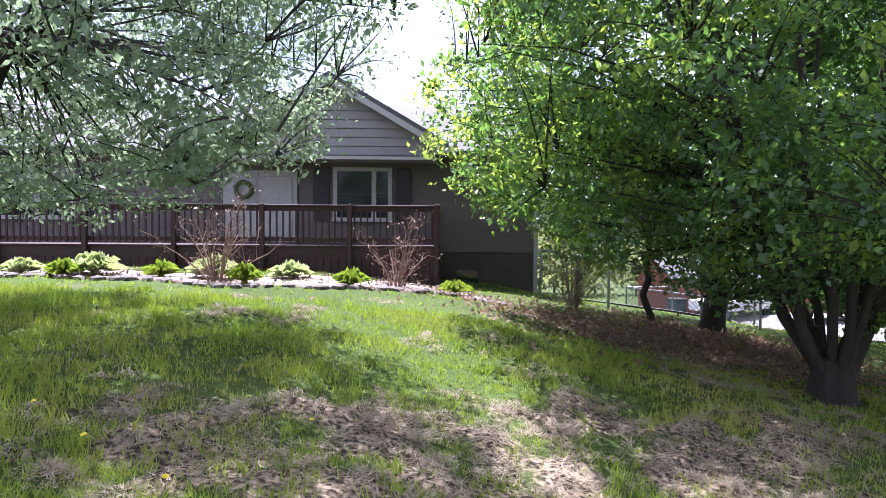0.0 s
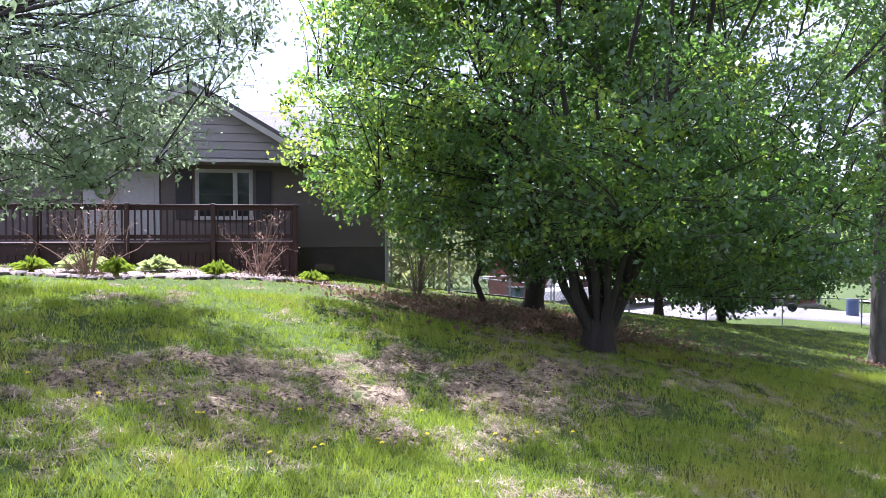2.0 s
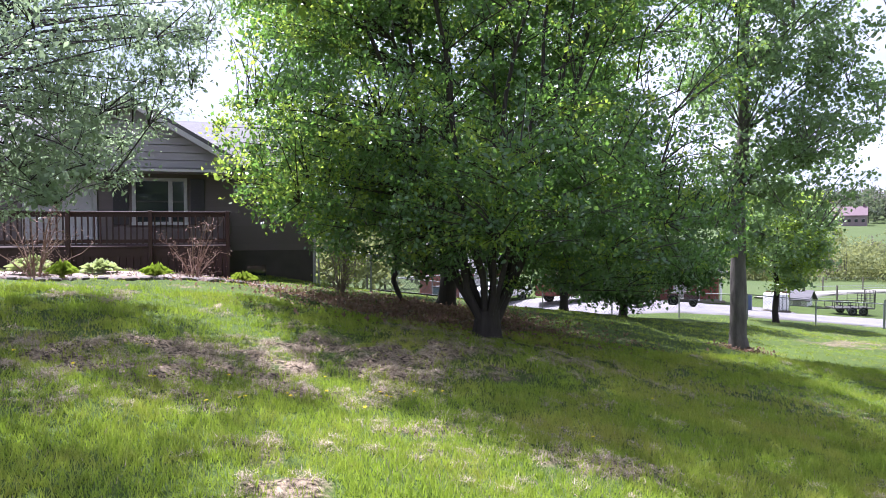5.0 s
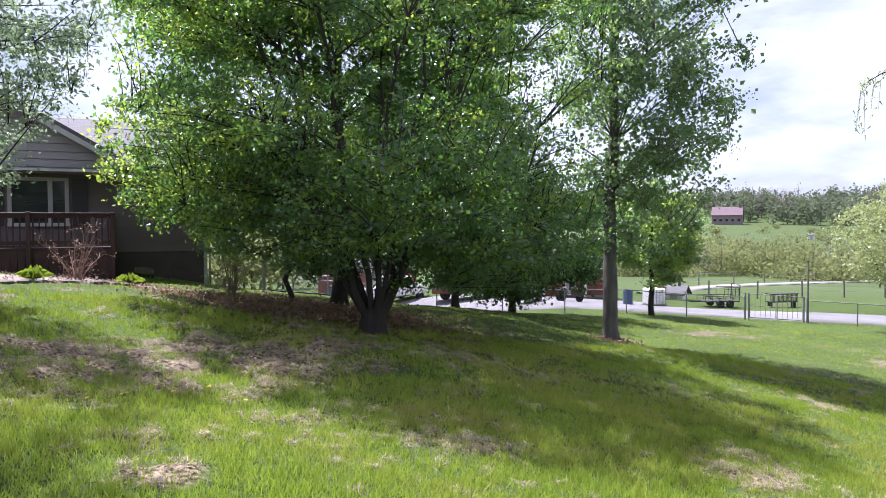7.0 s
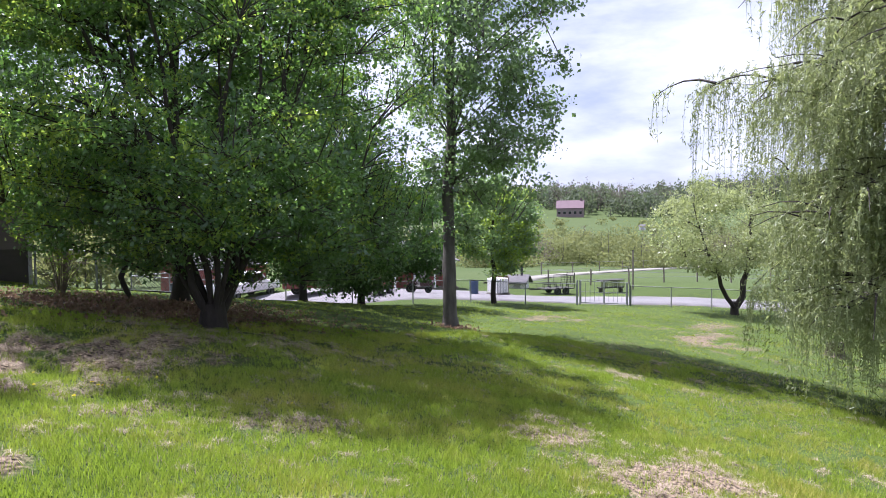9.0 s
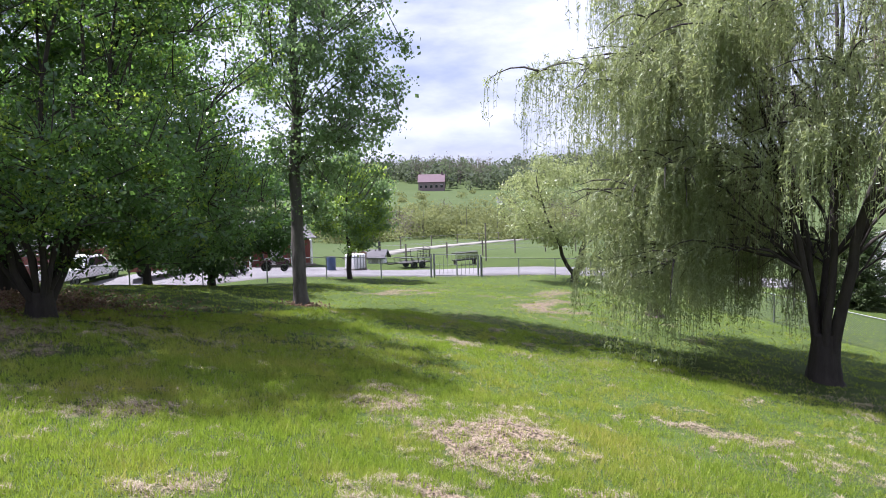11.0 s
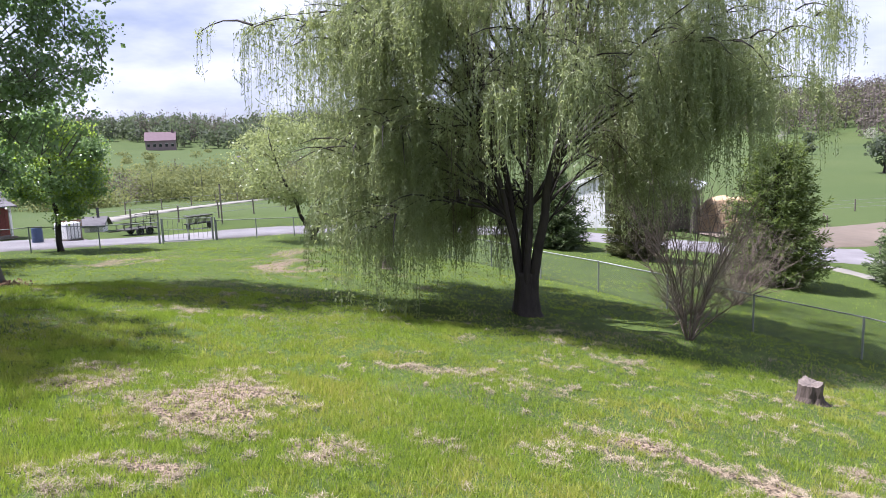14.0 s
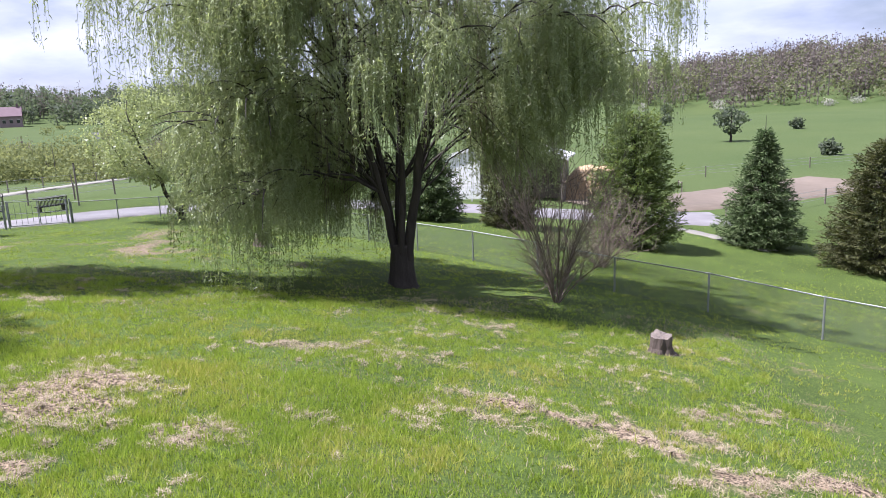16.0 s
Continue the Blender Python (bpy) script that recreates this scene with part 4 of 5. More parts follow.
chips = rng.uniform((-12, 10.9), (1.5, 14.6), size=(3600, 2))
mid_y = np.interp(chips[:, 0], (-15, -6.2, -3, -.5, 1.2, 2.4), (12.4, 12.2, 12.1, 12.9, 14.3, 16.2))
chips = chips[np.abs(chips[:, 1] - mid_y) < 1.15]
cc = np.c_[chips, height(chips[:, 0], chips[:, 1]) + .045]
solid("mulch_chips", leaves_mesh("mulch_chips", rng, cc, .07, .03, up=2.5), M_MULCH, "loose pale wood-chip mulch", "mulch", "stuff")

bare_shrub("shrub", (-3.55, 11.35, H(-3.55, 11.35)), 3, "bare reddish-brown budding shrub in the mulch bed", 12, 1.6, .85, M_TWIG_RED, .016, 7, buds=(M_TWIG_RED, 2, .04))
bare_shrub("shrub", (-.62, 12.35, H(-.62, 12.35)), 4, "bare reddish-brown budding shrub in the mulch bed", 11, 1.45, .65, M_TWIG_RED, .016, 7, buds=(M_TWIG_RED, 2, .04))
for i, (x, y, h, r, kind) in enumerate(((-5.6, 11.5, .34, .42, 0), (-3.75, 11.9, .36, .4, 0), (-2.55, 12.6, .3, .36, 0), (-6.9, 11.7, .26, .3, 0), (-3.05, 11.2, .34, .26, 1), (-1.35, 11.55, .3, .3, 1), (.45, 13.0, .28, .32, 1), (-5.9, 11.1, .3, .26, 1), (-4.6, 11.75, .3, .28, 1), (-7.4, 11.2, .3, .28, 1))):
    if kind == 0:
        leafy_clump("hosta", (x, y, H(x, y)), 20 + i, "variegated pale green hosta clump in the bed", h * 1.35, r * 1.3, 110, .24, .085, M_HOSTA)
    else:
        leafy_clump("daylily", (x, y, H(x, y)), 20 + i, "green strappy daylily clump in the bed", h * 1.25, r * 1.2, 130, .28, .017, M_GRASS)

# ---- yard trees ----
# some twigs carry yellow-green leaves, more of them on the -x side
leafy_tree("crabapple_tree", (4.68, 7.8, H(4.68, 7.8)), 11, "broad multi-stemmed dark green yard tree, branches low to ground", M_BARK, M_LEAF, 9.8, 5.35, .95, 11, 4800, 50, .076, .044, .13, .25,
           low_edge=.35, gap=.06, shell=.46, belly=.4, stem_r=(.2, .42), tilt=(-.13, .05), offset=(.35, 1.4), accent=M_LEAF_YELLOW, accent_share=.12, fork=.55, shape=.72, accent_side=(-1, -.2))
leafy_tree("maple_tree", (-5.3, 6.3, H(-5.3, 6.3)), 12, "spreading grey-green tree overhanging the front lawn", M_BARK, M_LEAF_GREY, 9.3, 4.4, .95, 7, 2900, 42, .072, .034, .13, .17,
           low_edge=.3, gap=.2, fork=1.0, offset=(1.0, .1), stem_r=(.3, .5), belly=.6, shape=.6, droop=.5)
leafy_tree("shade_tree", (6.1, 14.6, H(6.1, 14.6)), 13, "large dark-trunked shade tree behind the yard tree", M_BARK, M_LEAF, 12.6, 5.6, 2.2, 1, 640, 80, .14, .09, .3, .23, gap=.16)
leafy_tree("sapling", (4.55, 14.0, H(4.55, 14.0)), 14, "thin-stemmed small tree beside the chain-link fence", M_BARK, M_LEAF_YELLOW, 3.8, 1.6, 1.3, 1, 130, 60, .07, .04, .16, .075, gap=.12)
leafy_tree("poplar_tree", (13.15, 10.9, H(13.15, 10.9)), 15, "tall slender poplar with grey trunk and sparse leaves", M_BARK_GREY, M_LEAF_POP, 17.5, 3.1, 2.4, 1, 980, 42, .105, .085, .2, .205,
           lean=(.25, .1), gap=.22, offset=(.85, -.55), droop=.6, climb=.7, shell=.62)
leafy_tree("round_tree", (24.0, 20.9, H(24.0, 20.9)), 16, "small round-crowned dense green tree on the lawn", M_BARK, M_LEAF_POP, 6.7, 2.45, 1.4, 1, 330, 70, .12, .09, .24, .14, gap=.05, accent=M_LEAF_YELLOW, accent_share=.4)
leafy_tree("low_tree", (15.8, 20.6, H(15.8, 20.6)), 17, "low dark spreading tree by the driveway", M_BARK, M_LEAF_DARK, 6.4, 4.7, .55, 2, 560, 70, .14, .09, .3, .16, gap=.04, low_edge=.8)
leafy_tree("low_tree", (11.8, 18.2, H(11.8, 18.2)), 18, "dark leafy tree behind the yard tree", M_BARK, M_LEAF, 9.6, 3.9, 1.3, 1, 420, 70, .14, .09, .28, .14, gap=.04, low_edge=.4)
bare_shrub("multistem_shrub", (3.05, 14.4, H(3.05, 14.4)), 19, "upright multi-stemmed shrub at the house corner", 26, 2.1, .8, M_TWIG, .016, 3, buds=(M_LEAF_YELLOW, 3, .05), upright=.3)


def willow_low(ang, out):
    """Strands reach the grass on the house side and stop high on the others: the height at which they end, and how full the crown is."""
    side, front = math.cos(ang - 1.8), math.cos(ang - 3.37)
    end = float(np.interp(side, (-1, -.3, .1, .4, 1), (2.3, 2.9, 2.4, .5, .3)))
    if front < -.4 and side < .4:
        end = 1.4
    if front > .35 and side < .75:
        end = max(end, 3.6)
    return end + 2.5 * float(soft(.84, .96, out)), float(np.interp(side, (-1, 0, .4, 1), (1, .95, .95, .95)))


weeping_tree("willow_tree", (18.75, -2.65, H(18.75, -2.65)), 31, "large weeping willow with dark forked trunk on the lawn", 13.2, 9.2, 84, 1750, .36, willow_low, .09, split=1.25)
leafy_tree("pale_tree", (34.6, 13.6, H(34.6, 13.6)), 32, "pale airy spring tree beside the driveway fence", M_BARK, M_LEAF_WILLOW, 7.4, 3.3, 1.9, 2, 300, 60, .13, .07, .26, .2, gap=.2, offset=(-.6, .8))
bare_shrub("bare_shrub", (18.6, -7.0, H(18.6, -7.0)), 33, "leafless rounded grey-brown shrub near the willow", 20, 3.9, 2.5, M_TWIG, .022, 26, upright=.35)
bare_shrub("bare_shrub", (27.7, -8.7, H(27.7, -8.7)), 34, "leafless brown shrub in front of the conifer", 26, 2.8, 2.2, M_TWIG, .018, 22, upright=.35)

conifer("spruce", (41.6, -18.3, H(41.6, -18.3)), 41, "dark green spruce clothed to the ground", 7.4, 2.6, M_NEEDLE, 620, .24, spire=.09, full=.85)
conifer("yew", (37.6, -23.0, H(37.6, -23.0)), 42, "broad brownish-green conifer beyond the fence", 6.7, 3.1, M_NEEDLE_BROWN, 620, .23, full=.55)
conifer("arborvitae", (36.8, -10.8, H(36.8, -10.8)), 43, "tall light green arborvitae beyond the fence", 6.9, 2.6, M_NEEDLE_LIGHT, 620, .22, full=.35)
conifer("juniper", (39.3, -4.1, H(39.3, -4.1)), 44, "dark columnar juniper by the driveway", 6.2, 1.7, M_NEEDLE_BROWN, 420, .22, full=.32)
conifer("juniper", (40.2, .8, H(40.2, .8)), 45, "dark rounded evergreen behind the willow", 4.6, 2.2, M_NEEDLE, 380, .24, full=.4)

# ---- stump, brick block ----
def tree_stump(x, y, size, tall, seed, label, cut):
    root = thing("tree_stump", (x, y, H(x, y)), label, "stump", "stumps")
    bm = bmesh.new()
    rings = []
    for z, r in ((-.12, 1.5), (0, 1.36), (.12, 1.14), (.4, 1.02), (.8, 1.0), (1.0, .97)):
        ring = []
        for k in range(28):
            a = k * math.pi / 14
            n = noise.noise(Vector((math.cos(a) * 2.2, math.sin(a) * 2.2, z * 1.2 + seed)))
            rr = size * r * (1 + .14 * n + (.05 if k % 3 else -.05) + (.2 * max(0, math.cos(a * 2.5 + seed)) * (.3 - z) * 3 if z < .3 else 0))
            ring.append(bm.verts.new((rr * math.cos(a), rr * math.sin(a), z * tall + (.05 * n + .02 * math.sin(a + seed) if z > .7 else 0))))
        rings.append(ring)
    for r0, r1 in zip(rings, rings[1:]):
        for k in range(28):
            bm.faces.new((r0[k], r0[(k + 1) % 28], r1[(k + 1) % 28], r1[k]))
    rim = [v.co.copy() for v in rings[-1]]
    part("bark", bm, M_BARK_STUMP, root, "rough grey-brown bark")
    bm = bmesh.new()
    cap = [bm.verts.new(c) for c in rim]
    inner = [bm.verts.new((c.x * .6, c.y * .6, c.z + .012 * math.sin(3 * k))) for k, c in enumerate(rim)]
    mid = bm.verts.new((0, 0, tall - .02))
    for k in range(28):
        bm.faces.new((cap[k], cap[(k + 1) % 28], inner[(k + 1) % 28], inner[k]))
        bm.faces.new((inner[k], inner[(k + 1) % 28], mid))
    part("cut_face", bm, cut, root, "pale weathered cut wood face")


tree_stump(13.75, -9.15, .21, .38, 1.3, "weathered grey-brown tree stump with flared roots", M_CUT)
tree_stump(25.3, 4.7, .27, .5, 4.1, "reddish-brown tree stump with pale cut top", M_CUT)


# ---- fences ----
def chain_fence(name, line, label, mesh_step, post_gap=3.05, tall=1.15, group="yard fence"):
    root = thing(name, (0, 0, 0), label, "fence", group)
    line = np.array(line, float)
    seg = np.r_[0, np.cumsum(np.hypot(*np.diff(line, axis=0).T))]
    n = int(round(seg[-1] / post_gap))
    ts = np.linspace(0, seg[-1], n + 1)
    P = np.stack([np.interp(ts, seg, line[:, k]) for k in (0, 1)], axis=1)
    me = None
    for x, y in P:
        p = part("post", me or tube([(0, 0, -.2), (0, 0, tall), (0, 0, tall + .03)], .03, 8), M_STEEL, root, at=pose(x, y, H(x, y)))
        me = p.data
    for (x0, y0), (x1, y1) in zip(P, P[1:]):
        z0, z1 = H(x0, y0), H(x1, y1)
        part("top_rail", tube([(x0, y0, z0 + tall), ((x0 + x1) / 2, (y0 + y1) / 2, (z0 + z1) / 2 + tall), (x1, y1, z1 + tall)], .021, 6), M_STEEL, root)
        L = math.hypot(x1 - x0, y1 - y0)
        ux, uy = (x1 - x0) / L, (y1 - y0) / L
        V = []
        w = .0038 if mesh_step < .12 else .004
        for s in np.arange(-tall, L, mesh_step):
            for sgn in (1, -1):
                a0, a1 = max(0, s), min(L, s + tall)
                if a1 - a0 < .05:
                    continue
                h0, h1 = (a0 - s, a1 - s) if sgn > 0 else (tall - (a0 - s), tall - (a1 - s))
                q = []
                for a, h in ((a0, h0), (a1, h1)):
                    x, y = x0 + ux * a, y0 + uy * a
                    q.append(np.array([x, y, z0 + (z1 - z0) * a / L + .02 + h * .97]))
                off = np.array([-ux * .7 * sgn, -uy * .7 * sgn, .7]) * w
                V.append([q[0] - off, q[1] - off, q[1] + off, q[0] + off])
        part("wire_mesh", quads("wire_mesh", np.array(V)), M_WIRE, root, "galvanised diamond wire mesh")
    return root


chain_fence("chain_link_fence", [(10.8, -23.6), (20.0, -11.5), (26.4, -2.6), (37.6, 14.2)], "galvanised chain-link fence along the lower lawn", .075)
chain_fence("chain_link_fence", [(32.6, 18.75), (37.6, 14.2)], "galvanised chain-link fence beside the driveway", .15, 2.5)
chain_fence("chain_link_fence", [(7.2, 24.5), (13.5, 23.4), (20.5, 22.2), (29.1, 19.75)], "galvanised chain-link fence beside the driveway", .15)
chain_fence("chain_link_fence", [(2.9, 17.6), (4.4, 15.4), (7.7, 15.5), (9.4, 19.6), (7.2, 24.5)], "dark weathered chain-link fence at the house corner", .15, 2.2)

gate = thing("double_gate", (0, 0, 0), "galvanised tubular double gate in the yard fence", "gate", "yard fence")
ga, gb = np.array((29.15, 19.75)), np.array((32.55, 18.8))
for g in (ga, gb):
    for o in (0, .18):
        p = g + (gb - ga) / np.linalg.norm(gb - ga) * o * (1 if g is ga else -1)
        part("gate_post", tube([(p[0], p[1], H(*p) - .2), (p[0], p[1], H(*p) + 1.35)], .04, 8), M_STEEL, gate)
for f0, f1 in ((.07, .49), (.51, .93)):
    a, b = ga + (gb - ga) * f0, ga + (gb - ga) * f1
    za, zb = H(*a) + .12, H(*b) + .12
    fr = part("gate_frame", tube([(a[0], a[1], za), (a[0], a[1], za + 1.2), (b[0], b[1], zb + 1.2), (b[0], b[1], zb), (a[0], a[1], za)], .025, 6), M_STEEL, gate)
    for k in range(1, 5):
        c = a + (b - a) * k / 5
        part("gate_bar", tube([(c[0], c[1], za), (c[0], c[1], zb + 1.2)], .01, 5), M_STEEL, fr)
    part("gate_rail", tube([(a[0], a[1], za + .6), (b[0], b[1], zb + .6)], .016, 5), M_STEEL, fr)


def wire_fence(name, line, gap, tall, label, rails=3, wood=M_POST):
    root = thing(name, (0, 0, 0), label, "fence", "pasture fences")
    line = np.array(line, float)
    seg = np.r_[0, np.cumsum(np.hypot(*np.diff(line, axis=0).T))]
    ts = np.arange(0, seg[-1], gap)
    me = None
    pts = []
    for i, t in enumerate(ts):
        x, y = np.interp(t, seg, line[:, 0]), np.interp(t, seg, line[:, 1])
        pts.append((x, y, H(x, y)))
        p = part("post", me or tube([(0, 0, -.3), (0, 0, tall * .6), (.02, 0, tall)], .065, 6), wood, root, at=pose(x, y, H(x, y), 0, math.sin(i * 2.1) * 2, i * 47))
        me = p.data
    for k in range(rails):
        z = tall * (.35 + .58 * k / max(1, rails - 1))
        part("wire", tube([(x, y, zz + z) for x, y, zz in pts], .012, 4), M_STEEL, root)
    return root


wire_fence("pasture_fence", [(36.5, 33.5), (44, 30), (56, 26.8), (70, 18), (75, 4)], 3.6, 1.3, "wooden-posted wire fence along the pasture")
wire_fence("pasture_fence", [(54, 46.5), (82, 55), (107, 61.2), (150, 65)], 8, 1.3, "wooden-posted wire fence along the farm track", 2)
wire_fence("pasture_fence", [(49, -18), (58, -28), (70, -40), (90, -55)], 6, 1.2, "wooden-posted wire fence below the arena")
wire_fence("pasture_fence", [(66, -4), (76, -20), (92, -50)], 7, 1.2, "wooden-posted wire fence behind the arena")


# ---- farm things beyond the fence ----
def wheel(parent, x, y, z, r, w=.2):
    t = part("tyre", tubes_mesh("tyre", [([(0, -w / 2, 0), (0, -w / 2 + .02, 0), (0, w / 2 - .02, 0), (0, w / 2, 0)], [r * .9, r, r, r * .9])], 16), M_TYRE, parent, at=pose(x, y, z))
    part("rim", tubes_mesh("rim", [([(0, -w / 2 - .01, 0), (0, w / 2 + .01, 0)], [r * .55, r * .55])], 12), M_STEEL, t)


def car(name, x, y, turn, profile, cabin, W, mat, label, r=.34, wheels=(-1.35, 1.35)):
    root = thing(name, (x, y, H(x, y) + .05), label, "vehicle", "parked vehicles", turn=turn)
    bm = prism(profile, W)
    bmesh.ops.bevel(bm, geom=list(bm.edges), offset=.05, segments=2, affect="EDGES")
    part("body", bm, mat, root, at=pose(0, -W / 2, 0), smooth=False)
    if cabin:
        part("side_window", prism(cabin, W + .012), M_GLASS, root, "dark side windows", at=pose(0, -W / 2 - .006, 0))
    for wx in wheels:
        for s in (-1, 1):
            wheel(root, wx, s * (W / 2 - .08), r, r)
    for s in (-1, 1):
        part("headlight", block(profile[-1][0] - .0, s * W * .35 - .1, .62, profile[-1][0] + .03, s * W * .35 + .1, .75), M_WHITE, root)
    return root


suv_p = [(-2.2, .35), (-2.2, 1.0), (-2.05, 1.65), (.55, 1.68), (1.15, 1.1), (2.1, .98), (2.2, .4)]
suv_c = [(-1.95, 1.08), (-1.85, 1.55), (.45, 1.57), (.95, 1.1)]
pick_p = [(-2.6, .45), (-2.6, 1.05), (-.7, 1.05), (-.6, 1.75), (.7, 1.75), (1.25, 1.15), (2.5, 1.05), (2.6, .5)]
pick_c = [(-.5, 1.15), (-.45, 1.65), (.6, 1.65), (1.05, 1.17)]
car("suv", 20.8, 34.2, -28, suv_p, suv_c, 1.8, M_RED, "red estate car parked behind the trees")
car("pickup_truck", 17.6, 38.6, 25, pick_p, pick_c, 1.9, M_WHITE, "white pickup truck parked behind the trees", wheels=(-1.6, 1.6))


def shed(name, x, y, turn, L, W, h, roof_h, wall, roof, label, door_w=1.6, category="shed", boards=0):
    root = thing(name, (x, y, H(x, y)), label, category, turn=turn)
    part("wall", prism([(-W / 2, -.6), (W / 2, -.6), (W / 2, h), (0, h + roof_h), (-W / 2, h)], L, "x"), wall, root, at=pose(-L / 2, 0, 0))
    for s in (-1, 1):
        part("roof", prism([(0, h + roof_h + .05), (s * (W / 2 + .3), h - .15), (s * (W / 2 + .3), h - .23), (0, h + roof_h - .03)], L + .5, "x"), roof, root, at=pose(-L / 2 - .25, 0, 0))
    d = part("door", block(-door_w / 2, -W / 2 - .04, 0, door_w / 2, -W / 2 - .005, min(2.1, h - .1)), M_TRIM, root)
    part("handle", block(door_w / 2 - .2, -W / 2 - .08, 1, door_w / 2 - .12, -W / 2 - .042, 1.1), M_STEEL_DARK, d)
    part("window", block(L * .25, -W / 2 - .03, 1.0, L * .4, -W / 2 - .005, 1.7), M_GLASS, root)
    for k in range(boards):
        part("batten", block(-L / 2 + L * (k + .5) / boards - .03, -W / 2 - .022, 0, -L / 2 + L * (k + .5) / boards + .03, -W / 2 - .004, h - .2), wall, root)
    return root


shed("red_shed", 17.4, 43.5, 12, 6.0, 4.0, 2.3, 1.0, M_RED, M_SHINGLE, "red wooden shed beyond the driveway", boards=16)
shed("pale_house", 38.6, 49.6, 15, 4.4, 4.4, 2.1, 1.5, M_PINKWALL, M_SHINGLE, "pale-walled farm house beyond the driveway", 1.0, "house")
shed("playhouse", 36.5, 31.9, -62, 1.2, 1.1, .6, .4, M_WHITE, M_SHINGLE, "small white gabled playhouse beside the pasture", .5)
shed("hillside_shed", 221, 155, -50, 2.3, 1.9, 1.6, .6, M_WHITE, M_SHINGLE, "small white shed on the far hillside", .9)
cabin = shed("red_cabin", 29.4, 36.0, -14, 5.2, 3.4, 2.2, 1.1, M_RED, M_SHINGLE, "red wooden cabin with white porch posts", 1.0, "cabin", 14)
for k in range(4):
    part("porch_post", block(-2.3 + k * 1.5, -2.75, 0, -2.18 + k * 1.5, -2.63, 2.0), M_WHITE, cabin, "white porch post")
part("porch_roof", prism([(-1.75, 2.2), (-3.0, 1.98), (-3.0, 2.06), (-1.75, 2.3)], 5.2, "x"), M_SHINGLE, cabin, at=pose(-2.6, 0, 0))
part("porch_floor", block(-2.5, -2.85, .02, 2.5, -1.72, .16), M_POST, cabin)


def garden_vehicle(name, x, y, turn, mat, label):
    """A low ride-on vehicle: hood, seat, steering wheel, fenders and four fat tyres."""
    root = thing(name, (x, y, H(x, y) + .05), label, "vehicle", "ride-on vehicles", turn=turn)
    part("chassis", block(-.75, -.28, .25, .85, .28, .42, .03), M_STEEL_DARK, root)
    hood = part("hood", prism([(.1, .42), (.12, .82), (.75, .74), (.9, .6), (.9, .42)], .52), mat, root, at=pose(0, -.26, 0))
    part("grille", block(.905, -.2, .46, .925, .2, .62), M_STEEL_DARK, hood)
    for sgn in (-1, 1):
        part("fender", prism([(-.8, .5), (-.72, .68), (-.2, .68), (-.08, .5), (-.14, .5), (-.24, .63), (-.68, .63), (-.74, .5)], .22), mat, root, at=pose(0, sgn * .38 - .11, 0))
        wheel(root, -.45, sgn * .4, .3, .3, .2)
        wheel(root, .6, sgn * .36, .22, .22, .14)
    part("seat", box(block(-.65, -.2, .7, -.25, .2, .78, .02), -.7, -.2, .78, -.62, .2, 1.05, .02), M_TYRE, root)
    part("steering_column", tube([(.2, 0, .8), (.05, 0, 1.0)], .018, 6), M_STEEL_DARK, root)
    part("steering_wheel", tube([(.05 + .05 * math.cos(a * .524), .16 * math.sin(a * .524), 1.0 + .12 * math.cos(a * .524)) for a in range(13)], .014, 5), M_TYRE, root)
    return root


garden_vehicle("ride_on_mower", 24.6, 28.4, -40, M_MAROON, "maroon ride-on mower parked on the gravel")
garden_vehicle("garden_tractor", 21.9, 28.6, -150, M_STEEL_DARK, "dark grey garden tractor parked on the gravel")
stand = thing("wooden_stand", (31.3, 28.4, H(31.3, 28.4)), "brown wooden storage stand on four legs", "stand", turn=-35)
for sx in (-.5, .5):
    for sy in (-.25, .25):
        part("leg", block(sx - .04, sy - .04, 0, sx + .04, sy + .04, .75), M_TIMBER, stand)
for k in range(3):
    part("board", block(-.6, -.3, .75 + .14 * k, .6, -.27, .88 + .14 * k), M_TIMBER, stand)
    part("board", block(-.6, .27, .75 + .14 * k, .6, .3, .88 + .14 * k), M_TIMBER, stand)
part("shelf", block(-.58, -.26, .75, .58, .26, .78), M_TIMBER, stand)
part("stretcher", block(-.46, -.3, .3, .46, -.27, .36), M_TIMBER, stand)

bin_ob = thing("barrel", (28.6, 27.9, H(28.6, 27.9)), "dark blue plastic barrel by the driveway", "barrel", "barrels")
part("drum", tubes_mesh("drum", [([(0, 0, 0), (0, 0, .05), (0, 0, .3), (0, 0, .33), (0, 0, .36), (0, 0, .85), (0, 0, .9)], [.27, .29, .29, .305, .29, .29, .26])], 14), M_BLUE, bin_ob)
part("lid", tubes_mesh("lid", [([(0, 0, .9), (0, 0, .93)], [.27, .27])], 14), M_STEEL_DARK, bin_ob)
bin_w = thing("trash_bin", (9.3, 25.2, H(9.3, 25.2) + .06), "dark teal wheeled trash bin beside the chain-link fence", "bin", turn=20)
bm = block(-.25, -.27, .06, .25, .27, .95, .02)
for v in bm.verts:
    if v.co.z < .5:
        v.co.x, v.co.y = v.co.x * .8, v.co.y * .8
part("body", bm, M_TEAL, bin_w)
part("lid", block(-.28, -.3, .955, .28, .31, 1.02, .02), M_TYRE, bin_w)
part("handle", tube([(-.2, .34, .93), (.2, .34, .93)], .018, 6), M_TYRE, bin_w)
for s in (-.24, .24):
    wheel(bin_w, s, .24, .12, .12, .06)
tote = thing("storage_tank", (30.2, 27.4, H(30.2, 27.4)), "white caged water tank by the driveway", "tank")
part("tank", block(-.5, -.5, .12, .5, .5, 1.1, .06), M_WHITE, tote)
